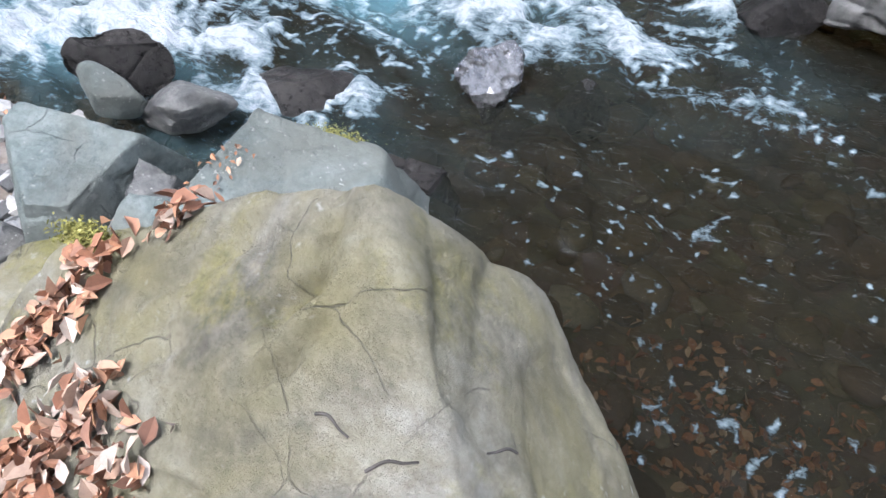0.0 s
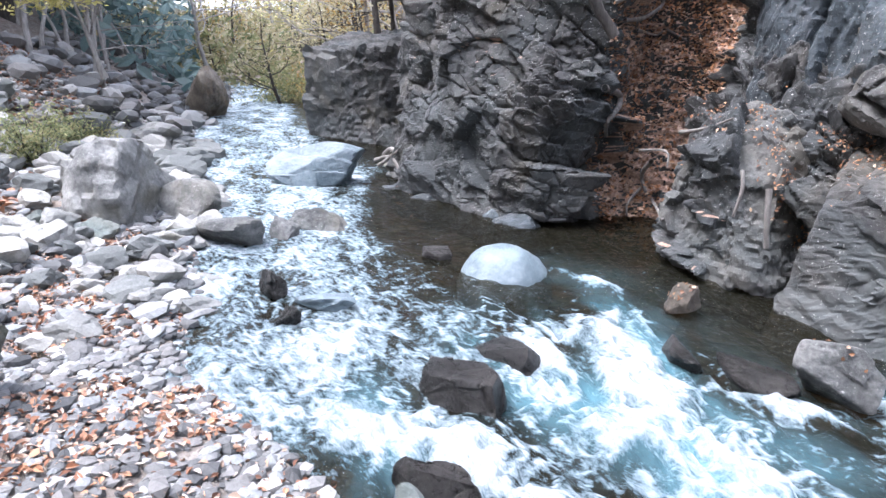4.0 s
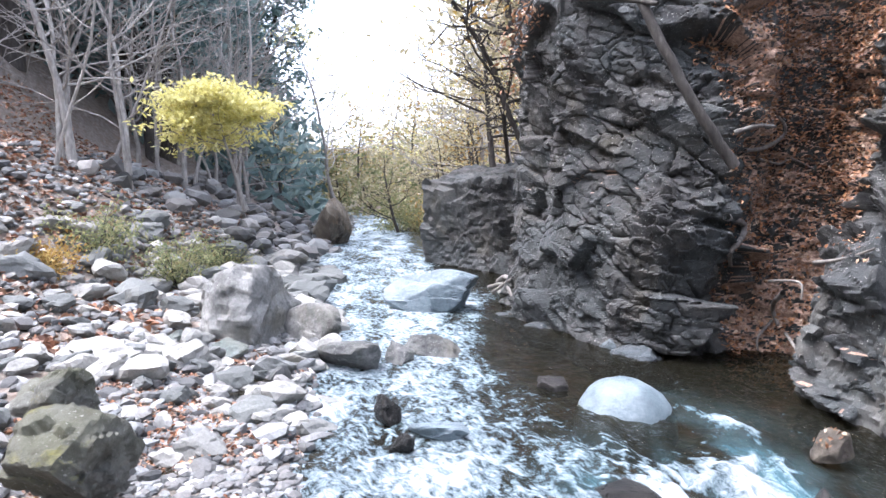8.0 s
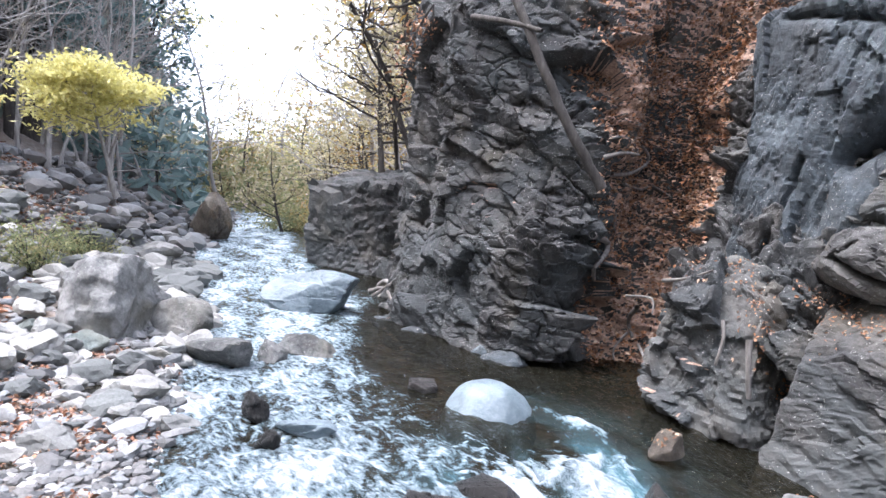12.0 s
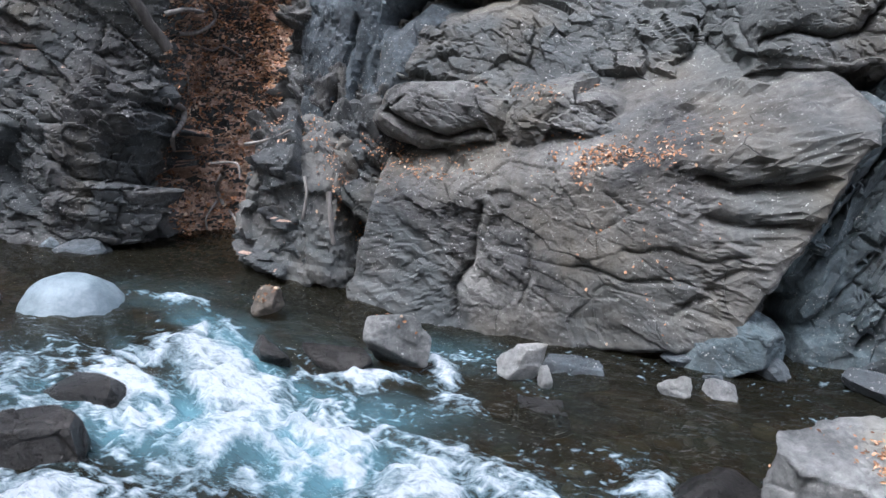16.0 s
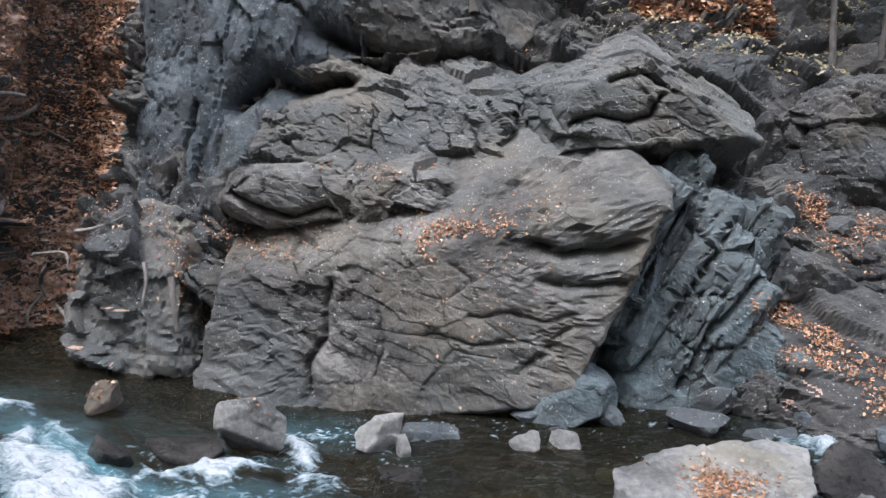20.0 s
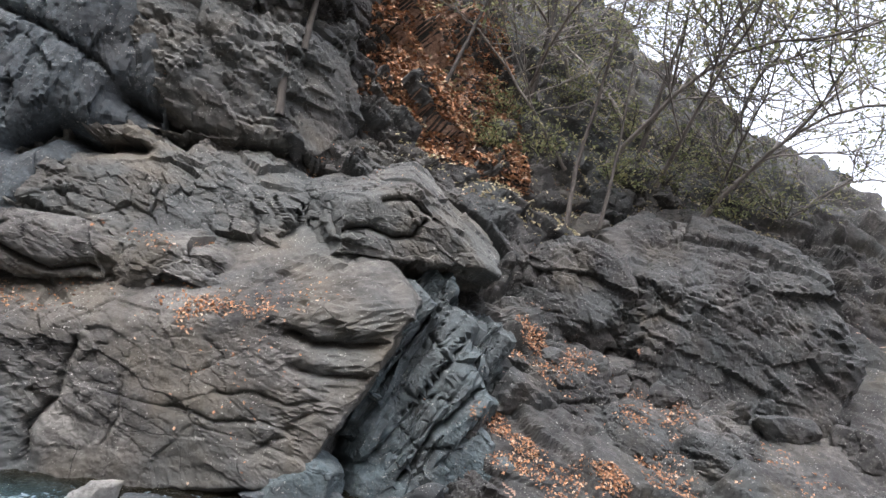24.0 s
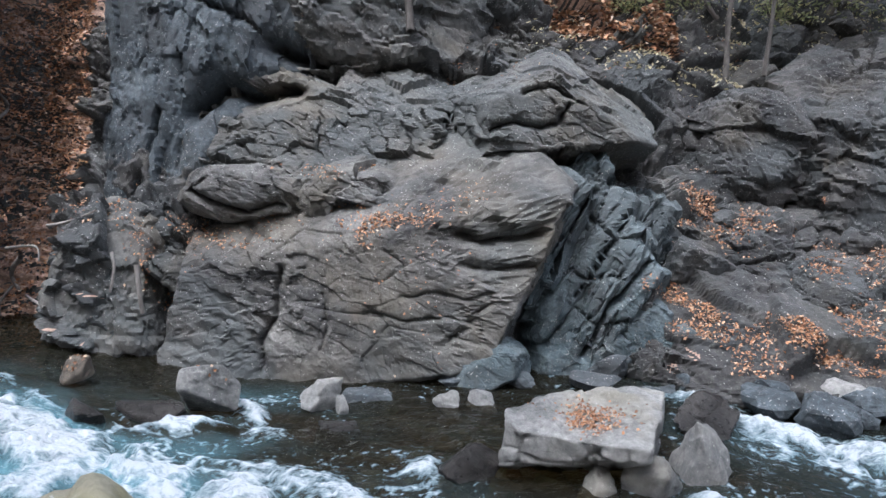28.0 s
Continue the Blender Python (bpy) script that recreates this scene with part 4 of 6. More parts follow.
def mass(name, label, centre, size, planes, seed, material, level=6, sharp=30.0, relief=1.0, fine=1.0, calm=0.0, grooves=(), category="rock", cells=(1.0, 1.0, 1.0), dip=24):
    """A rock bounded by planes, each a point and a way out, inside an oval of the given size."""
    d, faces = sphere(level)
    c, half = np.array(centre, float), np.array(size, float) / 2
    e = d * half
    e /= np.linalg.norm(e, axis=1)[:, None]
    oval = 1 / np.sqrt(((e / half) ** 2).sum(1))
    unit = float(half.mean())
    total = np.exp(-sharp * oval / unit)
    for point, out in planes:
        n = np.array(out, float)
        n /= np.linalg.norm(n)
        reach = max(float((np.array(point) - c) @ n), 0.02)
        total = total + np.exp(-sharp * np.minimum(reach / np.maximum(e @ n, 1e-4), 5 * unit) / unit)
    r = -np.log(total) / sharp * unit
    v = e * r[:, None] + c
    tri = np.cross(v[faces[:, 1]] - v[faces[:, 0]], v[faces[:, 2]] - v[faces[:, 0]])
    out = np.zeros_like(v)
    for k in range(3):
        np.add.at(out, faces[:, k], tri)
    out /= np.linalg.norm(out, axis=1)[:, None] + 1e-9
    if relief >= 0.4:
        v = v + out * (relief * 0.75 * rock_relief(v * fine + seed * 0.37, calm, cells, dip) / fine)[:, None]
        v[:, 1] += carve(v, out)
    else:
        lv, joint = facets(v * 1.7 + seed, seed, 0.8)
        lv2, joint2 = facets(v * 4.5 + seed, seed + 1, 0.8)
        v = v + out * (relief * (0.10 * lv - 0.05 * np.exp(-joint * 16)) + fine * (0.03 * lv2 - 0.02 * np.exp(-joint2 * 14)) + 0.05 * relief * fbm(v * 1.5 + seed, seed, 5) + 0.012 * fine * fbm(v * 9 + seed, seed, 4))[:, None]
    if relief >= 0.4:
        ROCK_V.append(v.copy())
        ROCK_N.append(out)
    for line, depth, width in grooves:
        for a, b in zip(line, line[1:]):
            a, b = np.array(a), np.array(b)
            t = np.clip(((v[:, :2] - a) @ (b - a)) / ((b - a) @ (b - a)), 0, 1)
            d2 = ((v[:, :2] - a - t[:, None] * (b - a)) ** 2).sum(1)
            v[:, 2] -= depth * np.exp(-d2 / width**2) * (v[:, 2] > c[2])
    base = np.array((c[0], c[1], v[:, 2].min()))
    ob = new(name, mesh_of(name, v - base, faces, material, relief < 0.4))
    ob.location = base
    return tagged(ob, label, category)


# rock masses of the far side
mass("broad_rock", "broad smooth grey rock face bulging over the water", (-0.3, 7.6, 0.9), (6.4, 4.6, 4.4), [
    ((-1.2, 6.95, 0.5), (-0.12, -1, 0.12)), ((0.5, 6.25, 0.9), (0.28, -1, -0.22)), ((0.9, 6.05, 1.5), (0.1, -1, 0.25)), ((1.72, 6.3, 1.5), (0.9, -0.3, -0.42)),
    ((0.2, 6.5, 0.12), (0.1, -0.45, -1)), ((0.9, 6.6, 2.0), (-0.22, -0.5, 0.85)), ((-1.6, 6.95, 1.2), (-0.22, -0.55, 0.8)), ((-2.4, 7.2, 0.8), (-1, -0.25, 0.3))], 211, "face_stone", 7, 90, 1.1, 1.0, 0.86)
mass("rock_block", "jointed grey block with a dead root lying on it", (-3.3, 7.75, 0.75), (1.7, 1.6, 2.6), [
    ((-3.3, 7.1, 0.6), (0.1, -1, 0.2)), ((-3.95, 7.3, 0.8), (-1, -0.3, 0.25)), ((-2.68, 7.3, 0.8), (1, -0.25, 0.1)), ((-3.2, 7.3, 1.75), (-0.35, -0.5, 0.8)), ((-3.7, 7.2, 1.3), (-0.7, -0.4, 0.6))], 223, "face_stone", 6, 60, 0.8, 1.6, 0.4)
mass("perched_block", "great pale grey block jutting over the cliff's edge", (2.2, 8.5, 3.0), (3.8, 3.2, 2.2), [
    ((1.9, 8.35, 3.6), (-0.35, -0.3, 0.9)), ((2.9, 8.2, 3.05), (0.55, -0.35, 0.75)), ((2.2, 7.55, 2.9), (0.05, -1, 0.1)), ((3.4, 8.2, 2.7), (1, -0.1, -0.2)), ((2.6, 7.9, 2.5), (0.1, -0.3, -1)), ((0.95, 8.2, 2.7), (-0.9, -0.4, 0.2))], 227, "face_stone", 7, 90, 0.8, 1.4, 0.6)
mass("oval_slab", "oval grey slab lying on a ledge of the cliff", (-1.65, 8.0, 2.05), (1.75, 1.3, 0.75), [((-1.6, 7.42, 2.1), (0, -1, 0.25)), ((-1.6, 7.6, 2.36), (0.12, -0.5, 1)), ((-2.3, 7.6, 2.1), (-0.8, -0.4, 0.5)), ((-1.0, 7.6, 2.0), (0.9, -0.4, 0.2))], 229, "face_stone", 6, 70, 0.7, 1.3, 0.5)
mass("upper_wall", "dark rock wall hanging over a long slot", (-0.9, 10.2, 5.2), (5.4, 3.6, 5.2), [
    ((-1.2, 8.95, 4.6), (0.0, -1, -0.05)), ((0.3, 9.1, 4.2), (0.5, -0.9, 0.05)), ((-1.3, 8.95, 3.72), (0.12, -0.35, -1)), ((0.6, 9.3, 3.6), (0.5, -0.5, -0.8)), ((1.3, 9.6, 4.8), (1, -0.3, 0.2)), ((-0.8, 9.0, 5.25), (0.1, -0.8, 0.6)), ((-2.6, 9.2, 4.6), (-0.6, -0.8, 0.1))], 253, "face_stone", 7, 70, 1.2, 1.1, 0.45)
mass("upper_wall", "dark overhanging rock ribs at the top of the wall", (-0.9, 10.7, 6.9), (5.6, 3.8, 4.0), [
    ((-1.0, 9.05, 6.4), (0.05, -1, -0.12)), ((-1.0, 9.3, 5.38), (0.12, -0.45, -1)), ((0.9, 9.6, 6.4), (0.9, -0.5, 0)), ((-2.8, 9.5, 6.4), (-0.7, -0.7, 0))], 255, "cliff_stone", 7, 60, 1.1, 1.0, 0.2)
mass("rock_pillar", "tall blue-grey rock flank with upright streaks", (-3.0, 9.5, 3.2), (4.0, 3.0, 6.8), [
    ((-3.1, 8.4, 2.8), (-0.15, -1, 0.14)), ((-3.85, 8.9, 3.0), (-1, -0.35, 0.05)), ((-1.95, 8.55, 3.0), (0.5, -0.9, 0.05)), ((-3.2, 8.8, 5.0), (-0.4, -0.3, 1))], 257, "slate_stone", 7, 60, 0.8, 1.0, 0.5, cells=(1.7, 1.7, 0.4), dip=6)
mass("sloping_slab", "grey ribbed slab sloping up to the slot", (-0.6, 8.9, 2.75), (4.3, 2.8, 2.0), [
    ((-0.9, 8.2, 2.75), (-0.1, -0.85, 0.5)), ((-0.6, 8.5, 3.3), (0.05, -0.5, 0.9)), ((0.8, 8.1, 2.6), (0.8, -0.6, 0.1))], 259, "face_stone", 7, 40, 1.1, 1.5, 0.25)
mass("rock_ledge", "mossy rock step on the cliff", (-0.35, 7.95, 2.0), (1.5, 1.3, 0.9), [((-0.3, 7.4, 2.0), (0.2, -1, 0.1)), ((-0.3, 7.6, 2.33), (0, -0.3, 1))], 231, "face_stone", 6, 40, 0.7, 1.5)
mass("rock_slab", "dark tilted slab on the wooded side of the cliff", (4.35, 8.4, 0.9), (2.2, 2.2, 2.2), [((4.3, 7.72, 1.0), (-0.1, -0.8, 0.6)), ((3.6, 7.9, 1.0), (-0.9, -0.45, 0.3)), ((5.05, 7.8, 1.0), (0.85, -0.5, 0.1)), ((4.3, 8.0, 1.58), (-0.1, -0.35, 1))], 233, "cliff_stone", 6, 80, 1.0, 1.3, 0.6)
mass("rock_slab", "dark wedge of rock above a leafy ledge", (5.0, 9.3, 2.55), (2.0, 2.0, 1.7), [((5.1, 8.45, 2.5), (-0.2, -1, 0.3)), ((5.0, 8.6, 2.0), (0.15, -0.5, -0.85)), ((4.4, 8.7, 2.5), (-0.9, -0.5, 0.2))], 237, "cliff_stone", 6, 80, 1.0, 1.3, 0.5)
mass("rock_slab", "dark grey block low on the wooded side", (5.35, 7.7, 0.55), (1.2, 1.3, 1.3), [((5.3, 7.1, 0.5), (-0.1, -1, 0.3)), ((4.85, 7.3, 0.5), (-1, -0.3, 0.1)), ((5.3, 7.3, 1.0), (0.1, -0.4, 0.9)), ((5.8, 7.3, 0.5), (1, -0.3, 0))], 238, "cliff_stone", 6, 50, 0.7, 1.9, 0.2)
mass("rock_slab", "dark rounded block low on the wooded side", (6.5, 7.5, 0.6), (1.4, 1.3, 1.3), [((6.5, 6.95, 0.5), (0.1, -1, 0.3)), ((5.95, 7.3, 0.5), (-1, -0.3, 0.1)), ((6.5, 7.3, 1.1), (-0.1, -0.4, 0.9))], 236, "cliff_stone", 6, 50, 0.7, 1.7, 0.3)
mass("rock_wall", "tall grey rock wall with olive stains", (7.2, 9.5, 1.8), (4.8, 4.4, 5.0), [((6.5, 8.0, 1.6), (-0.12, -1, 0.18)), ((5.55, 8.4, 1.5), (-0.95, -0.4, 0.1)), ((7.0, 8.4, 3.2), (-0.2, -0.5, 0.9))], 239, "cliff_stone", 7, 70, 1.0, 1.0, 0.5)

mass("flat_boulder", "large flat-topped pale grey boulder with a leaf pile on it", (1.9, 4.7, 0.28), (2.0, 1.6, 0.8), [
    ((1.9, 4.7, 0.46), (0.02, -0.12, 1)), ((1.7, 4.3, 0.3), (-0.27, -0.96, -0.1)), ((1.2, 4.62, 0.25), (-0.92, 0.2, 0.1)), ((2.45, 4.7, 0.3), (0.92, -0.39, -0.1)), ((2.1, 5.1, 0.3), (-0.33, 0.94, 0)), ((1.3, 4.42, 0.25), (-0.8, -0.6, 0.1)), ((1.8, 4.5, 0.1), (0, -0.5, -1))], 241, "pale_stone", 6, 36, 0.39, 1.1)
mass("mossy_slab", "grey-green slab with a tuft of yellow moss", (-0.9, 2.3, 0.15), (1.7, 1.3, 1.2), [
    ((-0.85, 2.3, 0.5), (0.12, -0.05, 1)), ((-0.9, 2.52, 0.4), (0.1, 1, 0.5)), ((-0.51, 2.35, 0.3), (1, 0.25, 0.45)), ((-1.32, 2.15, 0.35), (-1, 0.1, 0.5)), ((-0.5, 2.1, 0.3), (0.9, -0.6, 0.2))], 243, "green_stone", 6, 110, 0.25, 0.4)
mass("angular_slab", "angular blue-green slab on the gravel", (-1.85, 1.99, 0.3), (1.1, 0.9, 0.9), [
    ((-1.9, 1.98, 0.52), (0.16, -0.12, 1)), ((-1.9, 2.2, 0.48), (-0.05, 1, 0.5)), ((-1.62, 2.0, 0.42), (1, -0.2, 0.15)), ((-1.7, 1.78, 0.42), (0.4, -1, 0.15)), ((-2.03, 1.93, 0.48), (-0.66, -0.75, 0.4)), ((-2.15, 2.1, 0.48), (-1, 0.1, 0.4))], 245, "green_stone", 6, 110, 0.12, 0.25)
mass("small_slab", "streaked grey stone with a leaf on it", (-1.45, 2.02, 0.32), (0.42, 0.38, 0.5), [((-1.45, 2.0, 0.43), (0.3, -0.25, 1)), ((-1.38, 1.93, 0.38), (0.6, -0.8, 0.3)), ((-1.57, 2.0, 0.35), (-1, -0.2, 0.3)), ((-1.34, 2.05, 0.35), (1, 0.2, 0.3)), ((-1.45, 2.14, 0.35), (0.1, 1, 0.3))], 246, "grey_stone", 5, 120, 0.2, 0.6)
mass("small_slab", "pale rounded stone against the big rock", (-1.36, 1.86, 0.3), (0.48, 0.42, 0.5), [((-1.36, 1.84, 0.45), (0.15, -0.25, 1)), ((-1.5, 1.84, 0.35), (-1, -0.1, 0.4)), ((-1.2, 1.86, 0.35), (1, 0.1, 0.3)), ((-1.36, 1.7, 0.35), (0.1, -1, 0.4)), ((-1.36, 1.99, 0.35), (-0.2, 1, 0.4))], 248, "green_stone", 5, 100, 0.2, 0.5)
mass("near_rock", "large yellow-green mossy sandstone rock underfoot", (-0.25, 0.95, 0.5), (3.0, 2.6, 3.0), [
    ((-0.1, 1.36, 1.60), (-0.08, -0.5, 1)), ((-0.3, 1.36, 1.47), (-0.5, -0.32, 1)), ((-0.075, 1.36, 1.60), (0.73, 0.29, 0.64)), ((0.25, 1.49, 1.2), (0.75, 0.66, 0.1)), ((-0.1, 1.385, 1.58), (-0.1, 1, 0.35)), ((-0.6, 1.36, 1.32), (-0.35, 0.8, 0.45)),
    ((-0.3, 0.45, 0.9), (0, -1, 0.4)), ((-1.0, 1.1, 1.05), (-0.85, 0.15, 0.5)), ((0.55, 0.75, 1.0), (0.9, 0.1, 0.4))], 247, "mossy_stone", 7, 110, 0.16, 0.35, grooves=[
    ([(-0.15, 1.38), (-0.13, 1.31), (-0.12, 1.25), (-0.13, 1.22), (-0.18, 1.17)], 0.034, 0.017), ([(-0.06, 1.23), (-0.09, 1.17), (-0.13, 1.11), (-0.17, 1.08)], 0.034, 0.017), ([(-0.13, 1.23), (-0.18, 1.2), (-0.22, 1.16)], 0.026, 0.016), ([(-0.3, 1.3), (-0.42, 1.24), (-0.5, 1.2)], 0.018, 0.015), ([(-0.36, 1.12), (-0.48, 1.06)], 0.018, 0.015)])
mass("rock", "pale mossy rock behind the leaf heap", (-1.12, 1.32, 0.72), (0.62, 0.5, 0.8), [((-1.0, 1.32, 0.8), (-0.1, -0.1, 1)), ((-0.85, 1.3, 0.9), (1, 0.1, 0.3))], 249, "mossy_stone", 5, 60, 0.15, 0.4)


def slab(name, label, x, y, z, size, turn, seed, material, taper=0.15, tilt=(0.0, 0.0), relief=0.2, sharp=110):
    """A box-like rock with its top at z."""
    w, d, h = size
    c = np.array((x, y, z - h / 2))
    turned = Matrix.Rotation(radians(turn), 3, "Z")
    planes = []
    for ax, ay, r in ((1, 0, w / 2), (-1, 0, w / 2), (0, 1, d / 2), (0, -1, d / 2)):
        n = turned @ Vector((ax, ay, 0))
        planes.append((tuple(c + np.array(n) * r), (n.x, n.y, taper)))
    planes.append(((x, y, z), (tilt[0], tilt[1], 1)))
    return mass(name, label, tuple(c), (w * 1.5, d * 1.5, h * 1.7), planes, seed, material, 6, sharp, relief, 0.6)


slab("rock", "dark block-shaped wet rock beside the rapid", -2.98, 3.56, 0.45, (0.6, 0.3, 0.3), 30, 12, "wet_stone", 0.2, (0.06, -0.12))
slab("rock", "dark grey-brown wedge-shaped stone at the water's edge", -2.18, 2.74, 0.47, (0.54, 0.2, 0.24), 48, 21, "wet_stone", 0.3, (0.2, 0.12))
slab("rock", "flat dark wet rock sunk beside the mossy slab", -0.75, 2.75, 0.08, (0.6, 0.25, 0.3), -8, 24, "wet_stone", 0.3, (0.05, 0.1))
slab("rock", "flat grey stone under the rock face", -0.05, 6.3, 0.07, (0.55, 0.24, 0.2), 8, 25, "slate_stone", 0.4, (0.1, -0.2))
slab("rock", "low brown rock in the shallows", -0.2, 5.5, 0.03, (0.4, 0.24, 0.2), 15, 26, "wet_stone", 0.3, (0.1, -0.1))

# blue-grey blocks stacked in the cleft, and stones along the foot of the cliff
rng = np.random.RandomState(5)
def leaning_slab(x0, z0, x1, z1, y, thick, seed):
    """A long slab of the cleft that leans from its foot to its head."""
    a, b = np.array((x0, y, z0)), np.array((x1, y + 0.3 * (z1 - z0), z1))
    c, run = (a + b) / 2 + (0, 0.35, 0), b - a
    long_ = float(np.linalg.norm(run))
    run = run / long_
    side = np.array((run[2], -0.25, -run[0]))
    side /= np.linalg.norm(side)
    front = (a + b) / 2
    planes = [(front, (-0.2, -1, 0.25)), (front + side * thick / 2, side + (0, -0.25, 0)), (front - side * thick / 2, -side + (0, -0.35, 0)), (b, run + (0, -0.3, 0)), (a, -run)]
    reach = long_ * 1.15
    mass("cleft_slab", "blue-grey slab leaning in the cleft of the cliff", tuple(c), (max(abs(run[0]) * reach, thick) + 0.7, 1.3, max(abs(run[2]) * reach, thick) + 0.7), planes, seed, "skylit_slate", 6, 90, 1.0, 1.5, 0.2, cells=(0.7, 0.7, 1.3), dip=-52)


for k, row in enumerate(((1.62, 0.75, 2.35, 2.15, 7.0, 0.34), (1.85, 0.55, 2.75, 2.1, 7.15, 0.4), (2.0, 0.3, 2.85, 1.65, 7.05, 0.36), (2.3, 0.2, 3.05, 1.3, 6.95, 0.4), (2.85, 1.15, 3.3, 1.95, 7.5, 0.45), (1.95, 1.75, 2.6, 2.45, 7.55, 0.4))):
    leaning_slab(*row, 601 + k)
for cx, cz_, w, hgt, lean_, sd in ((2.15, 0.1, 0.7, 0.55, 0.2, 261), (2.62, 0.12, 0.6, 0.6, 0.1, 263), (3.05, 0.45, 0.7, 0.6, 0.3, 275), (3.4, 0.2, 0.6, 0.6, 0.2, 265), (1.25, 0.15, 0.75, 0.5, 0.1, 277)):
    y0 = (7.3 if cz_ > 0.6 else 6.95) + 0.3 * cz_ - 0.45 * (sd == 277)
    mass("cleft_block", "blue-grey jointed block wedged in the cleft of the cliff", (cx, y0 + 0.4, cz_), (w * 1.3, 1.3, hgt * 1.3), [
        ((cx, y0, cz_), (lean_ - 0.2, -1, 0.15)), ((cx, y0 + 0.1, cz_ + hgt * 0.42), (-0.4, -0.5, 0.8)), ((cx + w * 0.42, y0 + 0.1, cz_), (0.9, -0.5, -0.3 * lean_)), ((cx - w * 0.42, y0 + 0.1, cz_), (-0.9, -0.5, 0.3)), ((cx, y0 + 0.1, cz_ - hgt * 0.42), (0.4, -0.4, -0.8))], sd, "skylit_slate", 6, 80, 0.5, 2.2, 0.6)
for k in range(26):
    x = rng.uniform(0.9, 7.5)
    s_ = rng.uniform(0.2, 0.5) * (1.4 if x > 4 else 1)
    stone("rock", "grey angular stone at the foot of the cliff", x, far_edge(np.array([x]))[0] - 0.75 + rng.uniform(-0.25, 0.45) - 0.12 * max(x - 3, 0), -0.12 - 0.2 * (x > 3.6), (s_ * 1.3, s_, s_ * 0.85), rng.uniform(0, 180), 340 + k, "pale_stone" if k % 3 == 0 and x > 3.5 else "slate_stone", group="stones at the cliff foot", level=3)
for k in range(14):
    x = rng.uniform(-9.2, -5.6)
    s_ = rng.uniform(0.25, 0.6)
    stone("rock", "grey slab fallen at the foot of the cliff", x, 6.75 + 0.1 * (-5.6 - x) + rng.uniform(-0.1, 0.4), 0.2, (s_ * 1.4, s_, s_ * 0.7), rng.uniform(0, 180), 380 + k, "slate_stone", group="slabs at the cliff foot", level=3)

pick = np.where((CLIFF_P[:, 0] > 3.3) & (CLIFF_P[:, 0] < 9.5) & (CLIFF_P[:, 2] > 1.0) & (CLIFF_P[:, 2] < 5.2))[0]
for k in range(64):
    x, y, z = CLIFF_P[pick[rng.randint(len(pick))]]
    s_ = rng.uniform(0.35, 0.95)
    stone("rock", "dark angular outcrop on the wooded slope", x, y + 0.12 * s_, z - 0.45 * s_, (s_ * 1.5, s_, s_ * 0.95), rng.uniform(-30, 30), 430 + k, "cliff_stone", group="outcrops of the slope", level=4, lean=(rng.uniform(-20, 5), rng.uniform(-25, 5)), chips=0.14, rough=0.09)

# prow of rock upstream, and rubble before it
mass("rock_prow", "low dark rock prow jutting into the stream upstream", (-14.8, 11.4, 1.2), (9.0, 7.0, 6.5), [
    ((-16.3, 9.4, 1.5), (-0.9, -0.5, 0.0)), ((-15.5, 9.15, 1.5), (0.1, -1, 0.05)), ((-15, 10, 3.1), (0.05, -0.15, 1)), ((-12.6, 10, 1.5), (0.9, -0.5, 0.2))], 251, "cliff_stone", 6, 90, 0.8, 0.9, 0.2, cells=(1.3, 1.3, 0.7), dip=6)
for k in range(16):
    x = rng.uniform(-13.2, -8.8)
    s_ = rng.uniform(0.3, 0.8)
    stone("rock", "grey fallen block below the cliff upstream", x, 7.6 + 0.42 * (-8.8 - x) + rng.uniform(-0.4, 0.8), 0.3, (s_ * 1.3, s_, s_ * 0.8), rng.uniform(0, 180), 400 + k, "grey_stone", group="fallen blocks", level=3)

# ---- stones of the gravel bar ----
forms = []
for k in range(9):
    v, f = stone_shape(500 + k, (1.3, 1.0, 0.75), 3, cuts=9, chips=0.12, round_=0.0)
    forms.append(mesh_of("bar_stone", v, f, "bar_stone", False))
count = 0
while count < 300:
    x = -5.2 - 11 * rng.rand() ** 1.15
    y = near_edge(np.array([x]))[0] + 0.35 - abs(rng.normal()) * 2.6
    if (x + 9) ** 2 + (y - 3) ** 2 < 1.2 or (x > -7 and y < 1.6 and rng.rand() < 0.7):
        continue
    s_ = min(0.16 + 0.3 * rng.rand() ** 2 + 0.1 * abs(rng.normal()) * (1 + 0.14 * (-5 - x)), 0.95) * (0.7 if x > -7 else 1)
    ob = new("bar_stone", forms[rng.randint(9)])
    z = ground_height(np.array([x]), np.array([y]))[0]
    ob.matrix_world = pose(x, y, z - 0.12 * s_, rng.uniform(-20, 20), rng.uniform(-20, 20), rng.uniform(0, 360)) @ Matrix.Diagonal((s_, s_, s_, 1))
    tagged(ob, "grey river stone on the gravel bar", "stone", "stones of the gravel bar")
    count += 1

g = Gather()
n = 0
while n < 5200:
    x = rng.uniform(-8.5, -1.3)
    y = near_edge(np.array([x]))[0] + 0.25 - 2.6 * rng.rand() ** 1.3
    s_ = rng.uniform(0.03, 0.085) * (1.3 if rng.rand() < 0.1 else 1)
    d, f = sphere(1)
    z = ground_height(np.array([x]), np.array([y]))[0]
    r = rng.uniform(0.75, 1.1, len(d))[:, None]
    a = rng.uniform(0, 6.28)
    v = d * r * (s_, s_ * rng.uniform(0.6, 0.9), s_ * rng.uniform(0.35, 0.7))
    v = v @ np.array([[math.cos(a), math.sin(a), 0], [-math.sin(a), math.cos(a), 0], [0, 0, 1]])
    g.put(v + (x, y, z + s_ * 0.15), f)
    n += 1
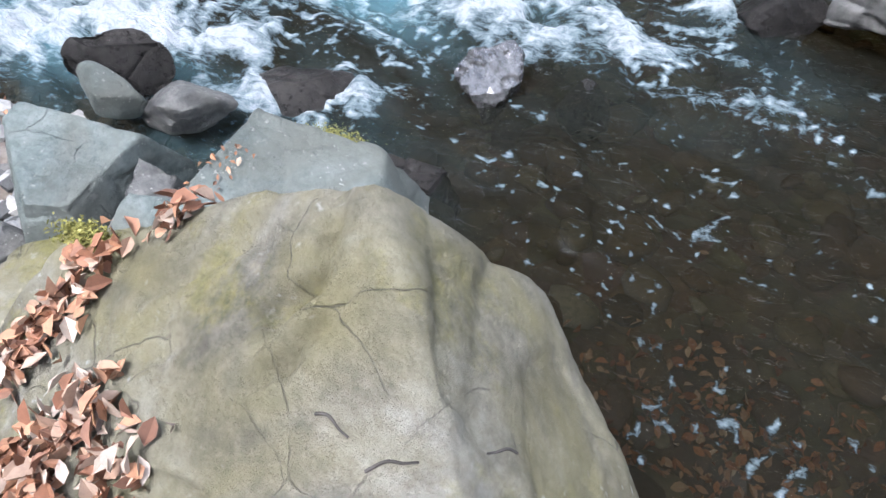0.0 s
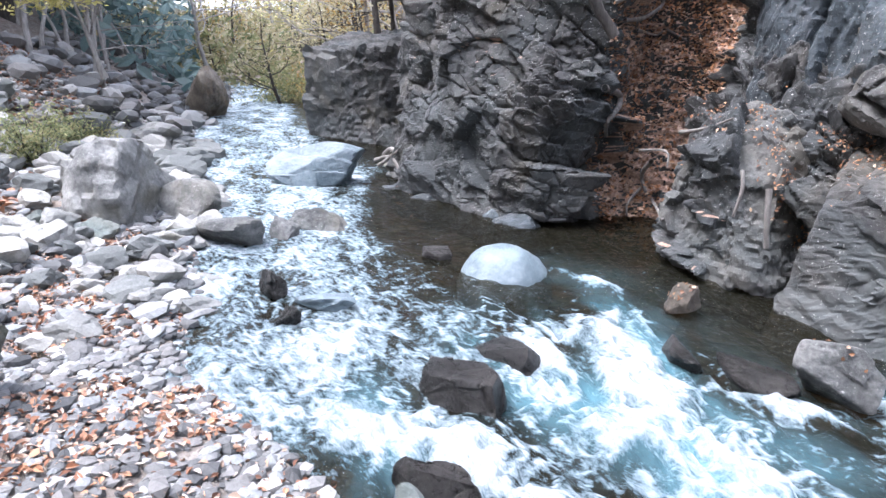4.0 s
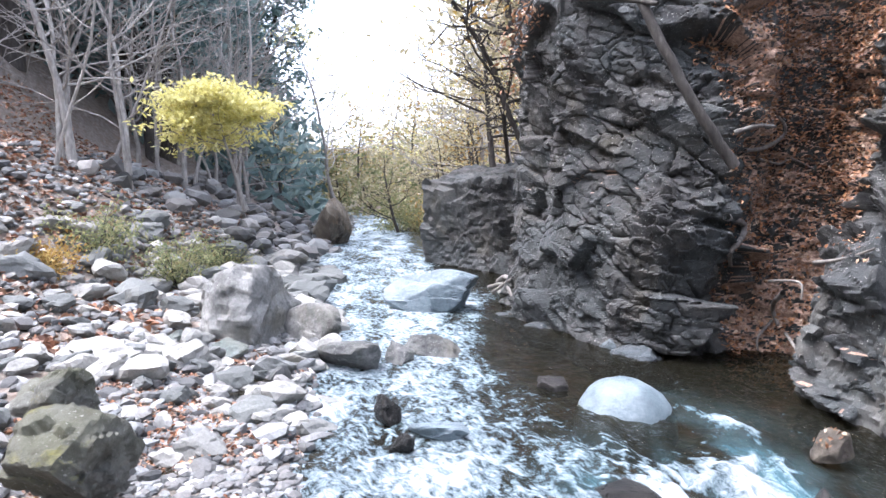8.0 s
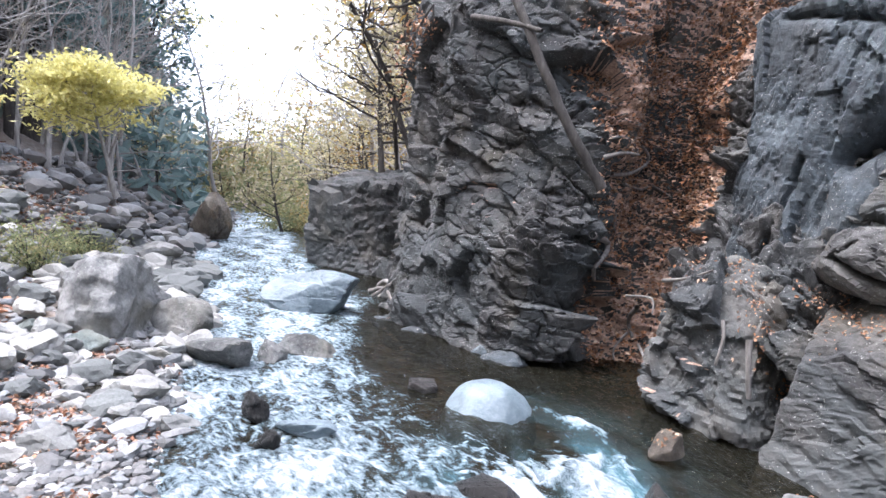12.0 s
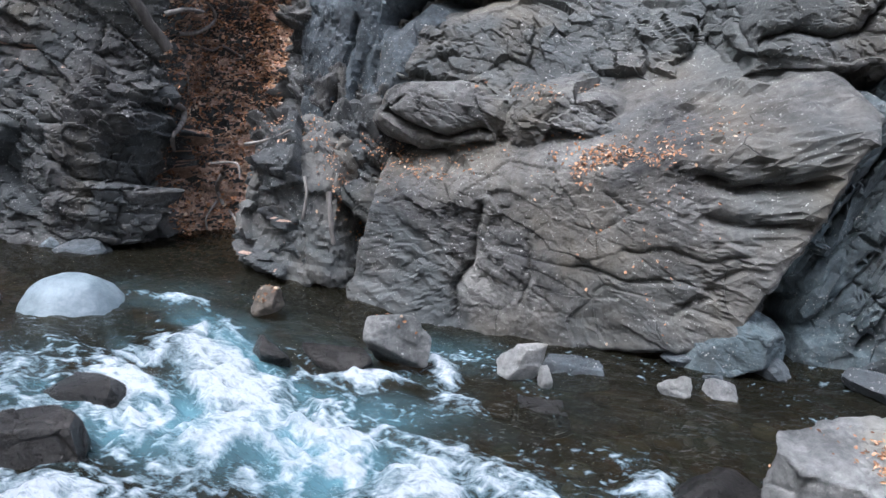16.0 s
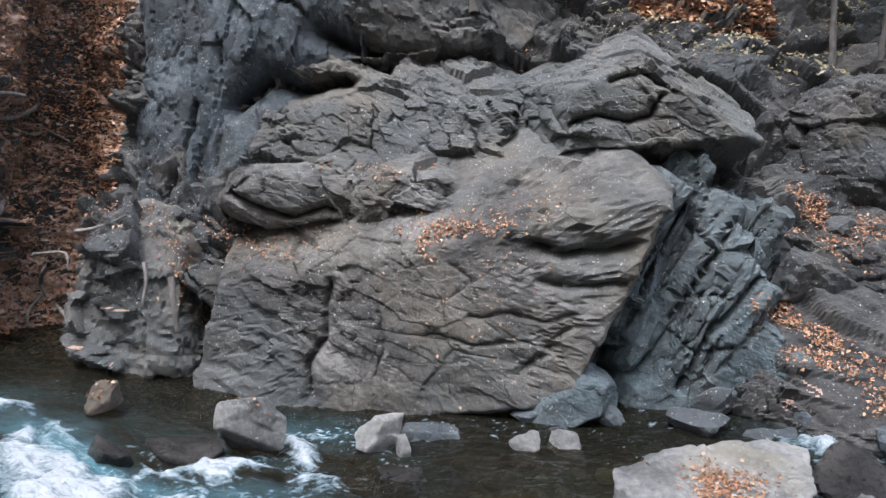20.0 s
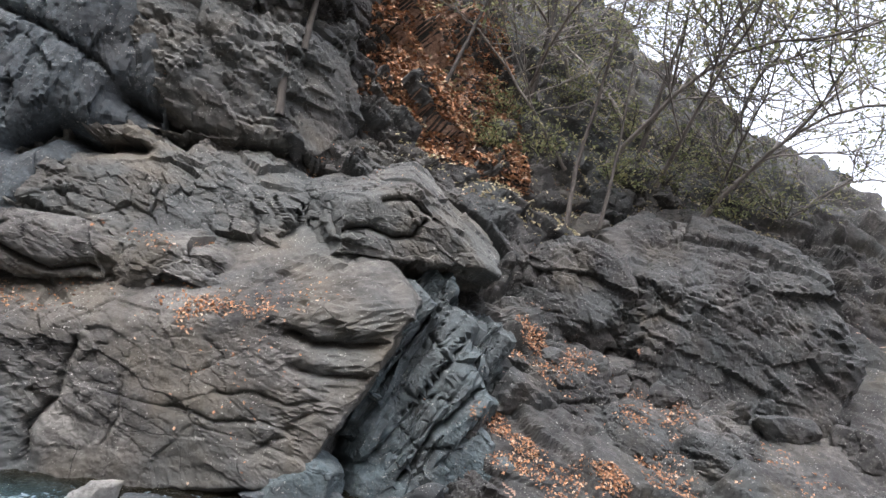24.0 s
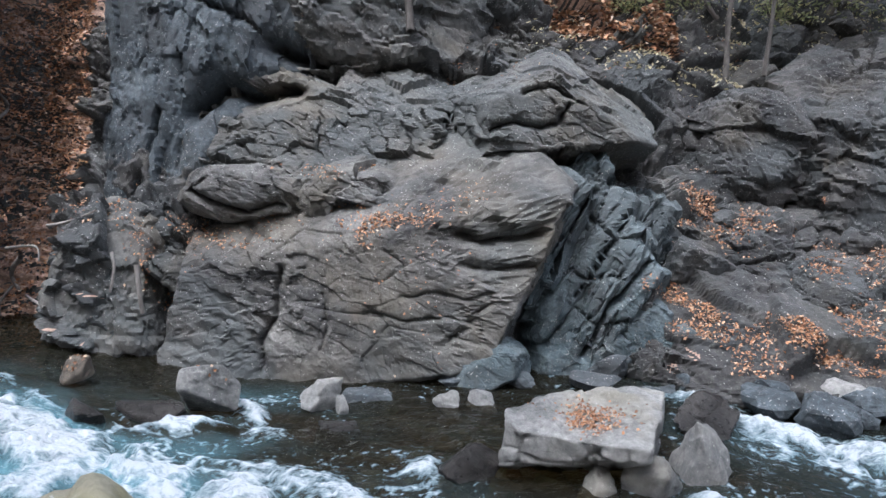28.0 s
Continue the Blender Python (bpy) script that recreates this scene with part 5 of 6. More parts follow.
tagged(new("gravel", g.mesh("gravel", "gravel_stone", False)), "loose grey and white gravel of the bar", "gravel", kind="stuff")

# ---- fallen leaves ----


def litter(name, label, places, normals, size, material="rust_leaves", lift=0.45, broad=1.4):
    v, f = leaves(np.asarray(places), np.asarray(normals), size, rng, curl=0.45, lift=lift, broad=broad)
    tagged(new(name, mesh_of(name, v, f, material, False)), label, "leaves", kind="stuff")


def cliff_places(keep, count):
    k = np.where(keep)[0]
    k = k[rng.randint(len(k), size=count)]
    return CLIFF_P[k] + rng.normal(size=(count, 3)) * (0.02, 0.02, 0.01) + (0, -0.02, 0.03), np.tile((0, -0.3, 1.0), (count, 1))


X, Y, Z, UP = CLIFF_P[:, 0], CLIFF_P[:, 1], CLIFF_P[:, 2], np.abs(CLIFF_N[:, 2])
litter("gully_leaves", "rust-brown fallen leaves filling the steep gully", *cliff_places((X > -6.5) & (X < -4.3 + 1.6 * (Z > 4.8)) & (Y > 8.0) & (Z < 8), 15000), 0.06)
litter("ledge_leaves", "rust-brown leaves caught on the cliff's ledges", *cliff_places((X > -4.2) & (X < 9) & (UP > 0.72) & (Z > 0.3) & (Z < 6) & (fbm(CLIFF_P * 1.1, 93, 3) > 0.12), 2600), 0.04)
litter("ledge_leaves", "rust-brown leaves gathered low on the wooded slope", *cliff_places((X > 3.2) & (X < 8) & (UP > 0.45) & (Z > 0.1) & (Z < 3) & (fbm(CLIFF_P * 0.9, 95, 3) > 0.14), 2200), 0.038)
FACE_P, FACE_N = np.vstack([CLIFF_P] + ROCK_V), np.vstack([np.abs(CLIFF_N) * (1, -1, 1)] + ROCK_N)


def along_ledge(line, reach):
    """Places on the rock close to a line of (x, z)."""
    best = np.full(len(FACE_P), 9.0)
    for a, b in zip(line, line[1:]):
        a, b = np.array(a), np.array(b)
        t = np.clip(((FACE_P[:, [0, 2]] - a) @ (b - a)) / ((b - a) @ (b - a)), 0, 1)
        best = np.minimum(best, np.linalg.norm(FACE_P[:, [0, 2]] - a - t[:, None] * (b - a), axis=1))
    ragged = reach * (0.6 + 1.1 * vnoise(FACE_P * 3.5, 111))
    return np.where((best < ragged) & (FACE_N[:, 1] < 0.1) & (FACE_N[:, 2] > 0.1) & (FACE_P[:, 1] > 6) & (FACE_P[:, 1] < 9.5))[0]


for line, reach, count in (([(3.85, 2.0), (4.35, 1.7), (4.95, 1.5)], 0.14, 1100), ([(5.0, 1.5), (5.5, 1.36), (5.9, 1.3)], 0.12, 550), ([(3.05, 1.05), (3.5, 0.85), (3.8, 0.68)], 0.12, 800), ([(3.35, 0.52), (3.75, 0.42)], 0.12, 250), ([(4.6, 0.55), (4.95, 0.3), (5.3, 0.25)], 0.16, 700), ([(5.4, 2.2), (5.5, 1.9)], 0.1, 150),
                           ([(-2.6, 1.75), (-2.2, 1.55), (-1.5, 1.45)], 0.1, 260), ([(-0.2, 1.62), (0.2, 1.75), (0.6, 1.9)], 0.12, 320), ([(-2.75, 1.4), (-2.65, 0.9), (-2.6, 0.55)], 0.09, 240), ([(-1.3, 2.4), (-0.6, 2.3), (-0.1, 2.35)], 0.1, 180)):
    k = along_ledge(line, reach)
    k = k[rng.randint(len(k), size=count)]
    litter("ledge_leaves", "rust-brown leaves gathered along a ledge of the rock", FACE_P[k] + FACE_N[k] * 0.015 + rng.normal(size=(count, 3)) * 0.012, FACE_N[k] + (0, 0, 0.6), 0.036)
litter("slope_leaves", "orange and yellow leaves on the slope above the cliff", *cliff_places((X > 1.3) & (X < 4.3) & (Y > 10.0) & (Z > 3.6), 14000), 0.08, "rust_leaves")
litter("slope_leaves", "scattered yellow leaves on the rocky slope", *cliff_places((X > 2) & (X < 10) & (Y > 9.5) & (Z > 3.2) & (UP > 0.4), 4500), 0.06, "pale_autumn_leaves")

p = np.stack([rng.uniform(-9, -1.5, 13000), np.zeros(13000), np.zeros(13000)], 1)
p[:, 1] = near_edge(p[:, 0]) + 0.1 - 2.4 * rng.rand(13000)
p = p[(fbm(p * 1.3, 97, 3) > -0.08) & ((p[:, 0] < -3.4) | (rng.rand(len(p)) < 0.3))]
p[:, 2] = ground_height(p[:, 0], p[:, 1]) + 0.035
litter("bank_leaves", "dry brown leaves strewn over the gravel", p, np.tile((0, 0, 1.0), (len(p), 1)), 0.05, "dry_leaves")

p = np.stack([rng.uniform(-24, -8, 9000), np.zeros(9000), np.zeros(9000)], 1)
p[:, 1] = near_edge(p[:, 0]) - 2.2 - 8 * rng.rand(9000)
p[:, 2] = ground_height(p[:, 0], p[:, 1]) + 0.04
litter("wood_leaves", "brown leaf litter on the floor of the wood", p, np.tile((0, 0, 1.0), (len(p), 1)), 0.13, "dry_leaves")

# cobbles between the larger stones of the bar and the wooded bank
g = Gather()
cob = [stone_shape(560 + k, (1.2, 1.0, 0.7), 2, cuts=8, chips=0.0, round_=0.0) for k in range(8)]
plain = [stone_shape(570 + k, (1.2, 1.0, 0.7), 1, cuts=0, chips=0.3, rough=0.2) for k in range(8)]
for k in range(4600):
    x = -4.6 - 19 * rng.rand()
    y = near_edge(np.array([x]))[0] + 0.45 - 7.5 * rng.rand() ** 1.3
    s_ = rng.uniform(0.07, 0.2) * (1.5 if rng.rand() < 0.12 else 1)
    v, f = (cob if x > -11 else plain)[rng.randint(8)]
    turn = np.array(Euler(rng.uniform(-0.4, 0.4, 2).tolist() + [rng.uniform(0, 6.28)]).to_matrix())
    z = ground_height(np.array([x]), np.array([y]))[0]
    g.put((v * s_) @ turn.T + (x, y, z - 0.02), f)
for k in range(700):
    x = -18 - 30 * rng.rand()
    y = near_edge(np.array([x]))[0] + 1.2 - 7.0 * rng.rand() ** 1.2
    s_ = rng.uniform(0.2, 0.75)
    v, f = cob[rng.randint(8)]
    turn = np.array(Euler(rng.uniform(-0.4, 0.4, 2).tolist() + [rng.uniform(0, 6.28)]).to_matrix())
    g.put((v * s_) @ turn.T + (x, y, ground_height(np.array([x]), np.array([y]))[0] - 0.06), f)
tagged(new("cobbles", g.mesh("cobbles", "gravel_stone", False)), "grey cobbles covering the bar and bank", "cobbles", kind="stuff")

# leaf drifts on the near rock, the flat boulder and the stream bed
from mathutils.bvhtree import BVHTree


def top_of(ob):
    me = ob.data
    v = [ob.matrix_world @ w.co for w in me.vertices]
    return BVHTree.FromPolygons(v, [list(q.vertices) for q in me.polygons])


def drift(name, label, ob, spots, size, material, lift=0.5, pile=0.05):
    """Leaves dropped on a thing round spots of (x, y, radius, count)."""
    bpy.context.view_layer.update()
    tree = top_of(ob)
    places, nrm = [], []
    for x, y, r, n in spots:
        for _ in range(n):
            a, b = rng.normal(size=2) * r * 0.55
            hit, normal, _, _ = tree.ray_cast(Vector((x + a, y + b, 5)), Vector((0, 0, -1)))
            if hit:
                places.append(tuple(hit + normal * (0.008 + pile * rng.rand() * math.exp(-(a * a + b * b) / (r * r)))))
                nrm.append(tuple(normal))
    litter(name, label, places, nrm, size, material, lift)


named = {o["label"]: o for o in scene.objects if "label" in o}
near = named["large yellow-green mossy sandstone rock underfoot"]
drift("leaf_drift", "curled dry brown leaves heaped on the mossy rock", near, [(-0.7, 1.27, 0.07, 60), (-0.74, 1.15, 0.08, 90), (-0.78, 1.06, 0.08, 90), (-0.5, 0.99, 0.08, 80), (-0.5, 0.88, 0.12, 170), (-0.34, 0.9, 0.06, 40), (-0.5, 1.37, 0.05, 50), (-0.62, 0.84, 0.1, 90)], 0.043, "dry_leaves", 0.7, 0.05)
flat = named["large flat-topped pale grey boulder with a leaf pile on it"]
drift("leaf_drift", "rust-coloured leaf pile on the flat boulder", flat, [(1.87, 4.6, 0.17, 420), (2.0, 4.62, 0.22, 160), (1.6, 4.8, 0.5, 24)], 0.026, "rust_leaves", 0.4, 0.03)
face = named["broad smooth grey rock face bulging over the water"]
drift("leaf_drift", "orange leaves caught along the top of the rock", face, [(-2.0, 7.5, 0.35, 60), (-1.3, 7.5, 0.35, 50), (0.1, 7.0, 0.3, 70), (0.6, 6.9, 0.25, 70), (0.9, 7.1, 0.3, 70), (-0.3, 7.3, 0.3, 60)], 0.033, "rust_leaves", 0.5, 0.03)
block = named["jointed grey block with a dead root lying on it"]
drift("leaf_drift", "orange leaves on the jointed block", block, [(-2.85, 7.4, 0.15, 60), (-3.2, 7.6, 0.3, 60)], 0.033, "rust_leaves", 0.5, 0.03)
for lab, spots in (("dark tilted slab on the wooded side of the cliff", [(4.3, 8.15, 0.35, 260), (3.75, 8.1, 0.2, 90), (4.7, 8.2, 0.25, 90)]), ("dark grey block low on the wooded side", [(5.3, 7.6, 0.25, 130)]), ("great pale grey block jutting over the cliff's edge", [(2.0, 8.6, 0.5, 20)]), ("small brown rock topped with orange leaves", [(-2.9, 6.1, 0.14, 30)]), ("brown-grey angular boulder at the foot of the rapid", [(-1.5, 5.75, 0.2, 8)]), ("grey-green slab with a tuft of yellow moss", [(-1.15, 2.15, 0.12, 24)])):
    drift("leaf_drift", "rust-coloured leaves lying on the rock", named[lab], spots, 0.03 if "slab with a tuft" in lab else 0.036, "rust_leaves", 0.4, 0.02)
p = np.stack([rng.normal(1.05, 0.42, 800), rng.normal(1.95, 0.3, 800), np.zeros(800)], 1)
p[:, 2] = ground_height(p[:, 0], p[:, 1]) + 0.02 + 0.09 * rng.rand(800)
litter("sunk_leaves", "sodden brown leaves lying under the water", p, np.tile((0, 0, 1.0), (800, 1)), 0.05, "dry_leaves", 0.8)


# moss tufts
for mx, my, mz, r, n in ((-0.86, 2.45, 0.455, 0.07, 2600), (-0.76, 1.31, 1.245, 0.03, 1800)):
    v, f = leaves(np.stack([rng.normal(mx, r, n), rng.normal(my, r * 0.45, n), np.full(n, mz) + rng.uniform(0, 0.03, n)], 1), np.tile((0, 0.6, 1.0), (n, 1)), 0.010, rng, lift=0.9)
    tagged(new("moss_tuft", mesh_of("moss_tuft", v, f, "moss", False)), "tuft of yellow-green moss on a slab", "moss", kind="stuff")

# ---- trees ----


def wander(start, way, length, n, bend, rise=0.0):
    p, d = [np.array(start, float)], np.array(way, float)
    for _ in range(n):
        d = d + rng.normal(size=3) * bend + (0, 0, rise)
        d /= np.linalg.norm(d)
        p.append(p[-1] + d * length / n)
    return np.array(p)


def grow(height, radius, lean=(0, 0), limbs=12, first=0.3, reach=0.45, twigs=4, up=0.6, bend=0.06):
    """A trunk with limbs and twigs: the two woods and the twig tips."""
    trunk, wood, tips = Gather(), Gather(), []
    line = wander((0, 0, -0.2), (lean[0], lean[1], 1), height, 12, bend, 0.02)
    rad = radius * (1 - 0.85 * np.linspace(0, 1, 13)) * (1 + 0.5 * np.exp(-np.linspace(0, 12, 13) * 1.5))
    trunk.put(*tube(line, rad, 8))
    for k in range(limbs):
        f = first + (1 - first) * (k + rng.rand()) / limbs * 0.97
        i = min(int(f * 12), 11)
        at = line[i] + (line[i + 1] - line[i]) * (f * 12 - i)
        a = rng.uniform(0, 6.28)
        way = np.array((math.cos(a), math.sin(a), up * rng.uniform(0.4, 1.5)))
        span = height * reach * (1.15 - f) * rng.uniform(0.6, 1.2)
        limb = wander(at, way, span, 7, 0.16, 0.03)
        wood.put(*tube(limb, radius * 0.36 * (1.1 - f) * (1 - 0.85 * np.linspace(0, 1, 8)) + 0.006, 5))
        for t in range(twigs):
            j = rng.randint(2, 8)
            tw = wander(limb[j], (limb[min(j + 1, 7)] - limb[j - 1]) / (span / 7) + rng.normal(size=3) * 0.7, span * rng.uniform(0.25, 0.5), 4, 0.2)
            wood.put(*tube(tw, np.linspace(0.012, 0.004, 5), 4))
            tips += [tw[2], tw[3], tw[4]]
        tips.append(limb[-1])
    return trunk, wood, np.array(tips)


def tree(name, label, bark, leaf=None, per_tip=0, leaf_size=0.1, spread=0.3, flat=1.0, **form):
    root = tagged(new(name), label, "tree")
    trunk, wood, tips = grow(**form)
    part("trunk", trunk.mesh("trunk", bark), root)
    part("branchwork", wood.mesh("branchwork", bark), root)["kind"] = "stuff"
    if leaf:
        c = np.repeat(tips, per_tip, 0) + rng.normal(size=(len(tips) * per_tip, 3)) * (spread, spread, spread * flat)
        v, f = leaves(c, np.tile((0, 0, 1.0), (len(c), 1)), leaf_size, rng, lift=0.7)
        part("crown", mesh_of("crown", v, f, leaf, False), root, "thin crown of autumn leaves" if leaf != "green_leaves" else "dark green needles")
    return root


def land(x, y):
    return float(ground_height(np.array([float(x)]), np.array([float(y)]))[0])


def plant(models, group, spots, low=0.8, high=1.25):
    """The first spots take the models themselves, the rest copies."""
    for k, (x, y, z) in enumerate(spots):
        m = pose(x, y, z, 0, 0, rng.uniform(0, 360))
        s_ = rng.uniform(low, high)
        if k < len(models):
            ob = models[k]
            ob.matrix_world = m
        else:
            ob = copy_thing(models[rng.randint(len(models))], m)
        ob.scale = (s_, s_, s_)
        ob["group"] = group


bare = [tree("bare_tree", "slender bare grey tree on the wooded bank", "pale_hazy_bark", height=rng.uniform(9, 13), radius=rng.uniform(0.035, 0.095), lean=(rng.normal() * 0.14, rng.normal() * 0.14), limbs=18, first=0.16, reach=0.34, twigs=6, bend=0.09) for _ in range(6)]
spots = []
while len(spots) < 46:
    a = rng.uniform(-100, -75)
    r = rng.uniform(17, 32) if a < -86 else rng.uniform(20, 34)
    a = radians(a)
    x, y = r * math.sin(a), 1 + r * math.cos(a)
    if y < near_edge(np.array([x]))[0] - 2.6:
        spots.append((x, y, land(x, y)))
plant(bare, "bare trees of the bank", spots)
firs = [tree("cedar_tree", "tall dark green cedar in the valley wood", "bark", "green_leaves", 7, 0.42, 0.55, 0.5, height=19, radius=0.22, limbs=46, first=0.22, reach=0.20, twigs=2, up=0.1) for _ in range(3)]
spots = []
while len(spots) < 44:
    a = rng.uniform(-106, -77)
    r = rng.uniform(25, 44) if a < -84 else rng.uniform(37, 55)
    a = radians(a)
    x, y = r * math.sin(a), 1 + r * math.cos(a)
    spots.append((x, y, land(x, y)))
plant(firs, "cedars of the valley", spots, 0.8, 1.2)
maple = [tree("maple_tree", "small tree with layered bright yellow leaves", "pale_hazy_bark", "yellow_leaves", 30, 0.17, 0.34, 0.3, height=3.6, radius=0.07, lean=(0.12, 0.1), limbs=16, first=0.5, reach=0.95, twigs=4, up=0.12)]
plant(maple, "yellow maples", [(-16.4, 4.3, land(-16.4, 4.4) + 1.5)], 0.8, 0.82)
ochre = [tree("autumn_tree", "leaning tree with thin ochre leaves over the stream", "bark", "ochre_leaves" if k == 1 else "pale_autumn_leaves", 2, 0.13, 0.35, 0.5, height=rng.uniform(4, 5.2), radius=0.08, lean=(-0.1, -0.35), limbs=18, first=0.25, reach=0.5, twigs=5, up=0.35, bend=0.09) for k in range(4)]
spots = [(x, y, max(land(x, y), 0.8)) for x, y in ((-19, 13.2), (-21.5, 14.5), (-24, 15), (-27, 17), (-30, 17.5), (-34, 21), (-38, 22), (-26, 12.9), (-33, 9.5), (-42, 16))] + [(-15.5, 11.6, 3.0), (-14.0, 11.8, 3.2), (-12.6, 11.2, 4.5), (-11.5, 11.8, 6.5)]
for k, (x, y, z) in enumerate(spots):
    if k < 4:
        ob = ochre[k]
        ob.matrix_world = pose(x, y, z, 0, 0, rng.uniform(-50, 50))
    else:
        ob = copy_thing(ochre[k % 4], pose(x, y, z, 0, 0, rng.uniform(-50, 50)))
    ob["group"] = "autumn trees upstream"
tall = [tree("autumn_tree", "tall thin tree with sparse yellow leaves leaning over the stream", "pale_hazy_bark" if k != 1 else "bark", ("pale_autumn_leaves", "ochre_leaves", "yellow_leaves")[k], 3 if k < 2 else 2, 0.17, 0.4, 0.5, height=(10.5, 9.0, 11.5)[k], radius=0.12, lean=(-0.12, -0.42), limbs=26, first=0.2, reach=0.5, twigs=6, up=0.35, bend=0.11) for k in range(3)]
spots = []
for x, y in ((-18, 14.2), (-20, 16.5), (-22.5, 15.8), (-24, 18.5), (-26.5, 18.0), (-28, 21), (-31, 20.5), (-33, 23.5), (-36, 22.5), (-39, 25), (-43, 23), (-46, 27), (-50, 24), (-44, 19), (-38, 14.5), (-47, 17)):
    spots.append((x, y, max(land(x, y), 0.8)))
for k, (x, y, z) in enumerate(spots):
    m = pose(x, y, z, 0, 0, rng.uniform(-45, 45))
    if k < 3:
        ob = tall[k]
        ob.matrix_world = m
    else:
        ob = copy_thing(tall[k % 3], m)
    ob.scale = (rng.uniform(0.8, 1.15),) * 3
    ob["group"] = "tall autumn trees upstream"
for x, y, z, turn, k in ((-10.9, 9.2, 4.6, -75, 1), (-11.6, 9.8, 6.2, -60, 0), (-13.4, 10.8, 3.2, -70, 2), (-12.4, 10.3, 5.0, -40, 3), (-16.2, 11.6, 2.8, -55, 0)):
    ob = copy_thing(ochre[k], pose(x, y, z, 0, 0, turn))
    ob.scale = (1.5, 1.5, 1.5)
    ob["group"] = "autumn trees upstream"

# shrubs on the bank
for az, r, mat, w, hgt, lab in ((-90, 13.5, "shrub_leaves", 1.1, 0.8, "pale green shrub on the stony bank"), (-84, 13, "shrub_leaves", 0.8, 0.9, "pale green shrub on the stony bank"), (-94, 12, "ochre_leaves", 0.8, 0.5, "low yellow-ochre shrub on the bank"), (-81, 15, "shrub_leaves", 0.8, 0.7, "pale green shrub on the stony bank"), (-66, 30, "shrub_leaves", 2.2, 1.6, "ochre-green shrub beside the stream"), (-63, 32, "ochre_leaves", 2.2, 1.4, "low orange shrub beside the stream")):
    x, y = r * math.sin(radians(az)), 1 + r * math.cos(radians(az))
    root = tagged(new("shrub"), lab, "shrub")
    root.location = (x, y, land(x, y))
    g = Gather()
    tips = []
    for k in range(26):
        st = wander((0, 0, -0.05), (rng.normal() * 0.7 * w / hgt, rng.normal() * 0.7 * w / hgt, 1), hgt * rng.uniform(0.8, 1.3), 4, 0.15)
        g.put(*tube(st, np.linspace(0.012, 0.004, 5), 4))
        tips += list(st[2:])
    part("stemwork", g.mesh("stemwork", "bark"), root)["kind"] = "stuff"
    c = np.repeat(np.array(tips), 22, 0)
    c = c + rng.normal(size=c.shape) * 0.16 * w
    part("foliage", mesh_of("foliage", *leaves(c, np.tile((0, 0, 1.0), (len(c), 1)), 0.07 * max(w, 1), rng, lift=0.9), mat, False), root)

# woods on the far slopes
for mat, n, lo, hi, label in (("green_leaves", 17000, -120, -72, "dark green woods on the far slope"), ("shrub_leaves", 20000, -92, -45, "pale autumn woods on the far slope"), ("pale_autumn_leaves", 20000, -90, -40, "ochre woods on the far slope")):
    a, r = np.radians(rng.uniform(lo, hi, n)), rng.uniform(29 if mat == "green_leaves" else 42, 100, n)
    p = np.stack([r * np.sin(a), 1 + r * np.cos(a), 0 * a], 1)
    p[:, 2] = ground_height(p[:, 0], p[:, 1]) + rng.uniform(0, 5.5 if mat == "green_leaves" else 6, n) * (fbm(p * 0.12, 7, 3) + 0.6)
    v, f = leaves(p, np.tile((0.6, -0.2, 0.6), (n, 1)), 0.7 if mat == "green_leaves" else 0.5, rng, lift=0.8)
    tagged(new("far_woods", mesh_of("far_woods", v, f, mat, False)), label, "woods", kind="stuff")

# ---- roots, the leaning trunk and saplings on the cliff ----


def limb(name, label, points, thick, thin, bark, category="root", sides=7):
    p = np.array(points, float)
    u = np.linspace(0, len(p) - 1, (len(p) - 1) * 6 + 1)
    q = catmull(p, u)
    q = q + 0.25 * thick * np.stack([fbm(q * 5, s_, 2) for s_ in (1, 2, 3)], 1)
    c = q[0].copy()
    v, f = tube(q - c, np.linspace(thick, thin, len(q)), sides)
    ob = new(name, mesh_of(name, v, f, bark))
    ob.location = c
    return tagged(ob, label, category)


for pts, a in (
    ([(-5.28, 7.95, 3.17), (-5.13, 8.13, 3.24), (-5.09, 8.46, 3.24)], 0.035),
    ([(-5.3, 8.17, 2.96), (-5.47, 8.81, 3.03), (-5.54, 9.25, 3.18), (-5.5, 9.26, 3.31), (-5.43, 8.99, 3.43)], 0.032),
    ([(-5.47, 8.66, 2.87), (-5.66, 9.35, 2.82), (-5.64, 9.49, 2.88)], 0.022),
    ([(-5.24, 7.75, 2.15), (-5.45, 8.33, 2.04), (-5.39, 8.25, 1.89), (-5.27, 7.88, 1.72), (-5.5, 8.16, 1.51)], 0.05),
    ([(-5.33, 8.33, 2.45), (-5.43, 8.44, 2.21)], 0.022),
    ([(-4.63, 7.96, 1.27), (-5.25, 8.65, 0.96), (-5.16, 8.63, 0.75), (-5.05, 8.64, 0.63), (-3.76, 6.98, 0.82)], 0.034),
    ([(-5.24, 8.63, 0.78), (-5.28, 8.42, 0.58), (-5.26, 8.39, 0.41)], 0.022),
    ([(-4.95, 8.16, 1.36), (-4.55, 8.14, 1.38), (-4.46, 8.04, 1.2)], 0.02),
    ([(-5.63, 9.57, 2.9), (-5.35, 9.65, 2.73)], 0.02),
    ([(-3.91, 7.4, 1.71), (-3.58, 7.31, 1.77), (-3.22, 7.22, 1.9)], 0.022),
):
    limb("root", "pale bleached tree root twisting over the rock", pts, a, 0.5 * a, "root_bark")
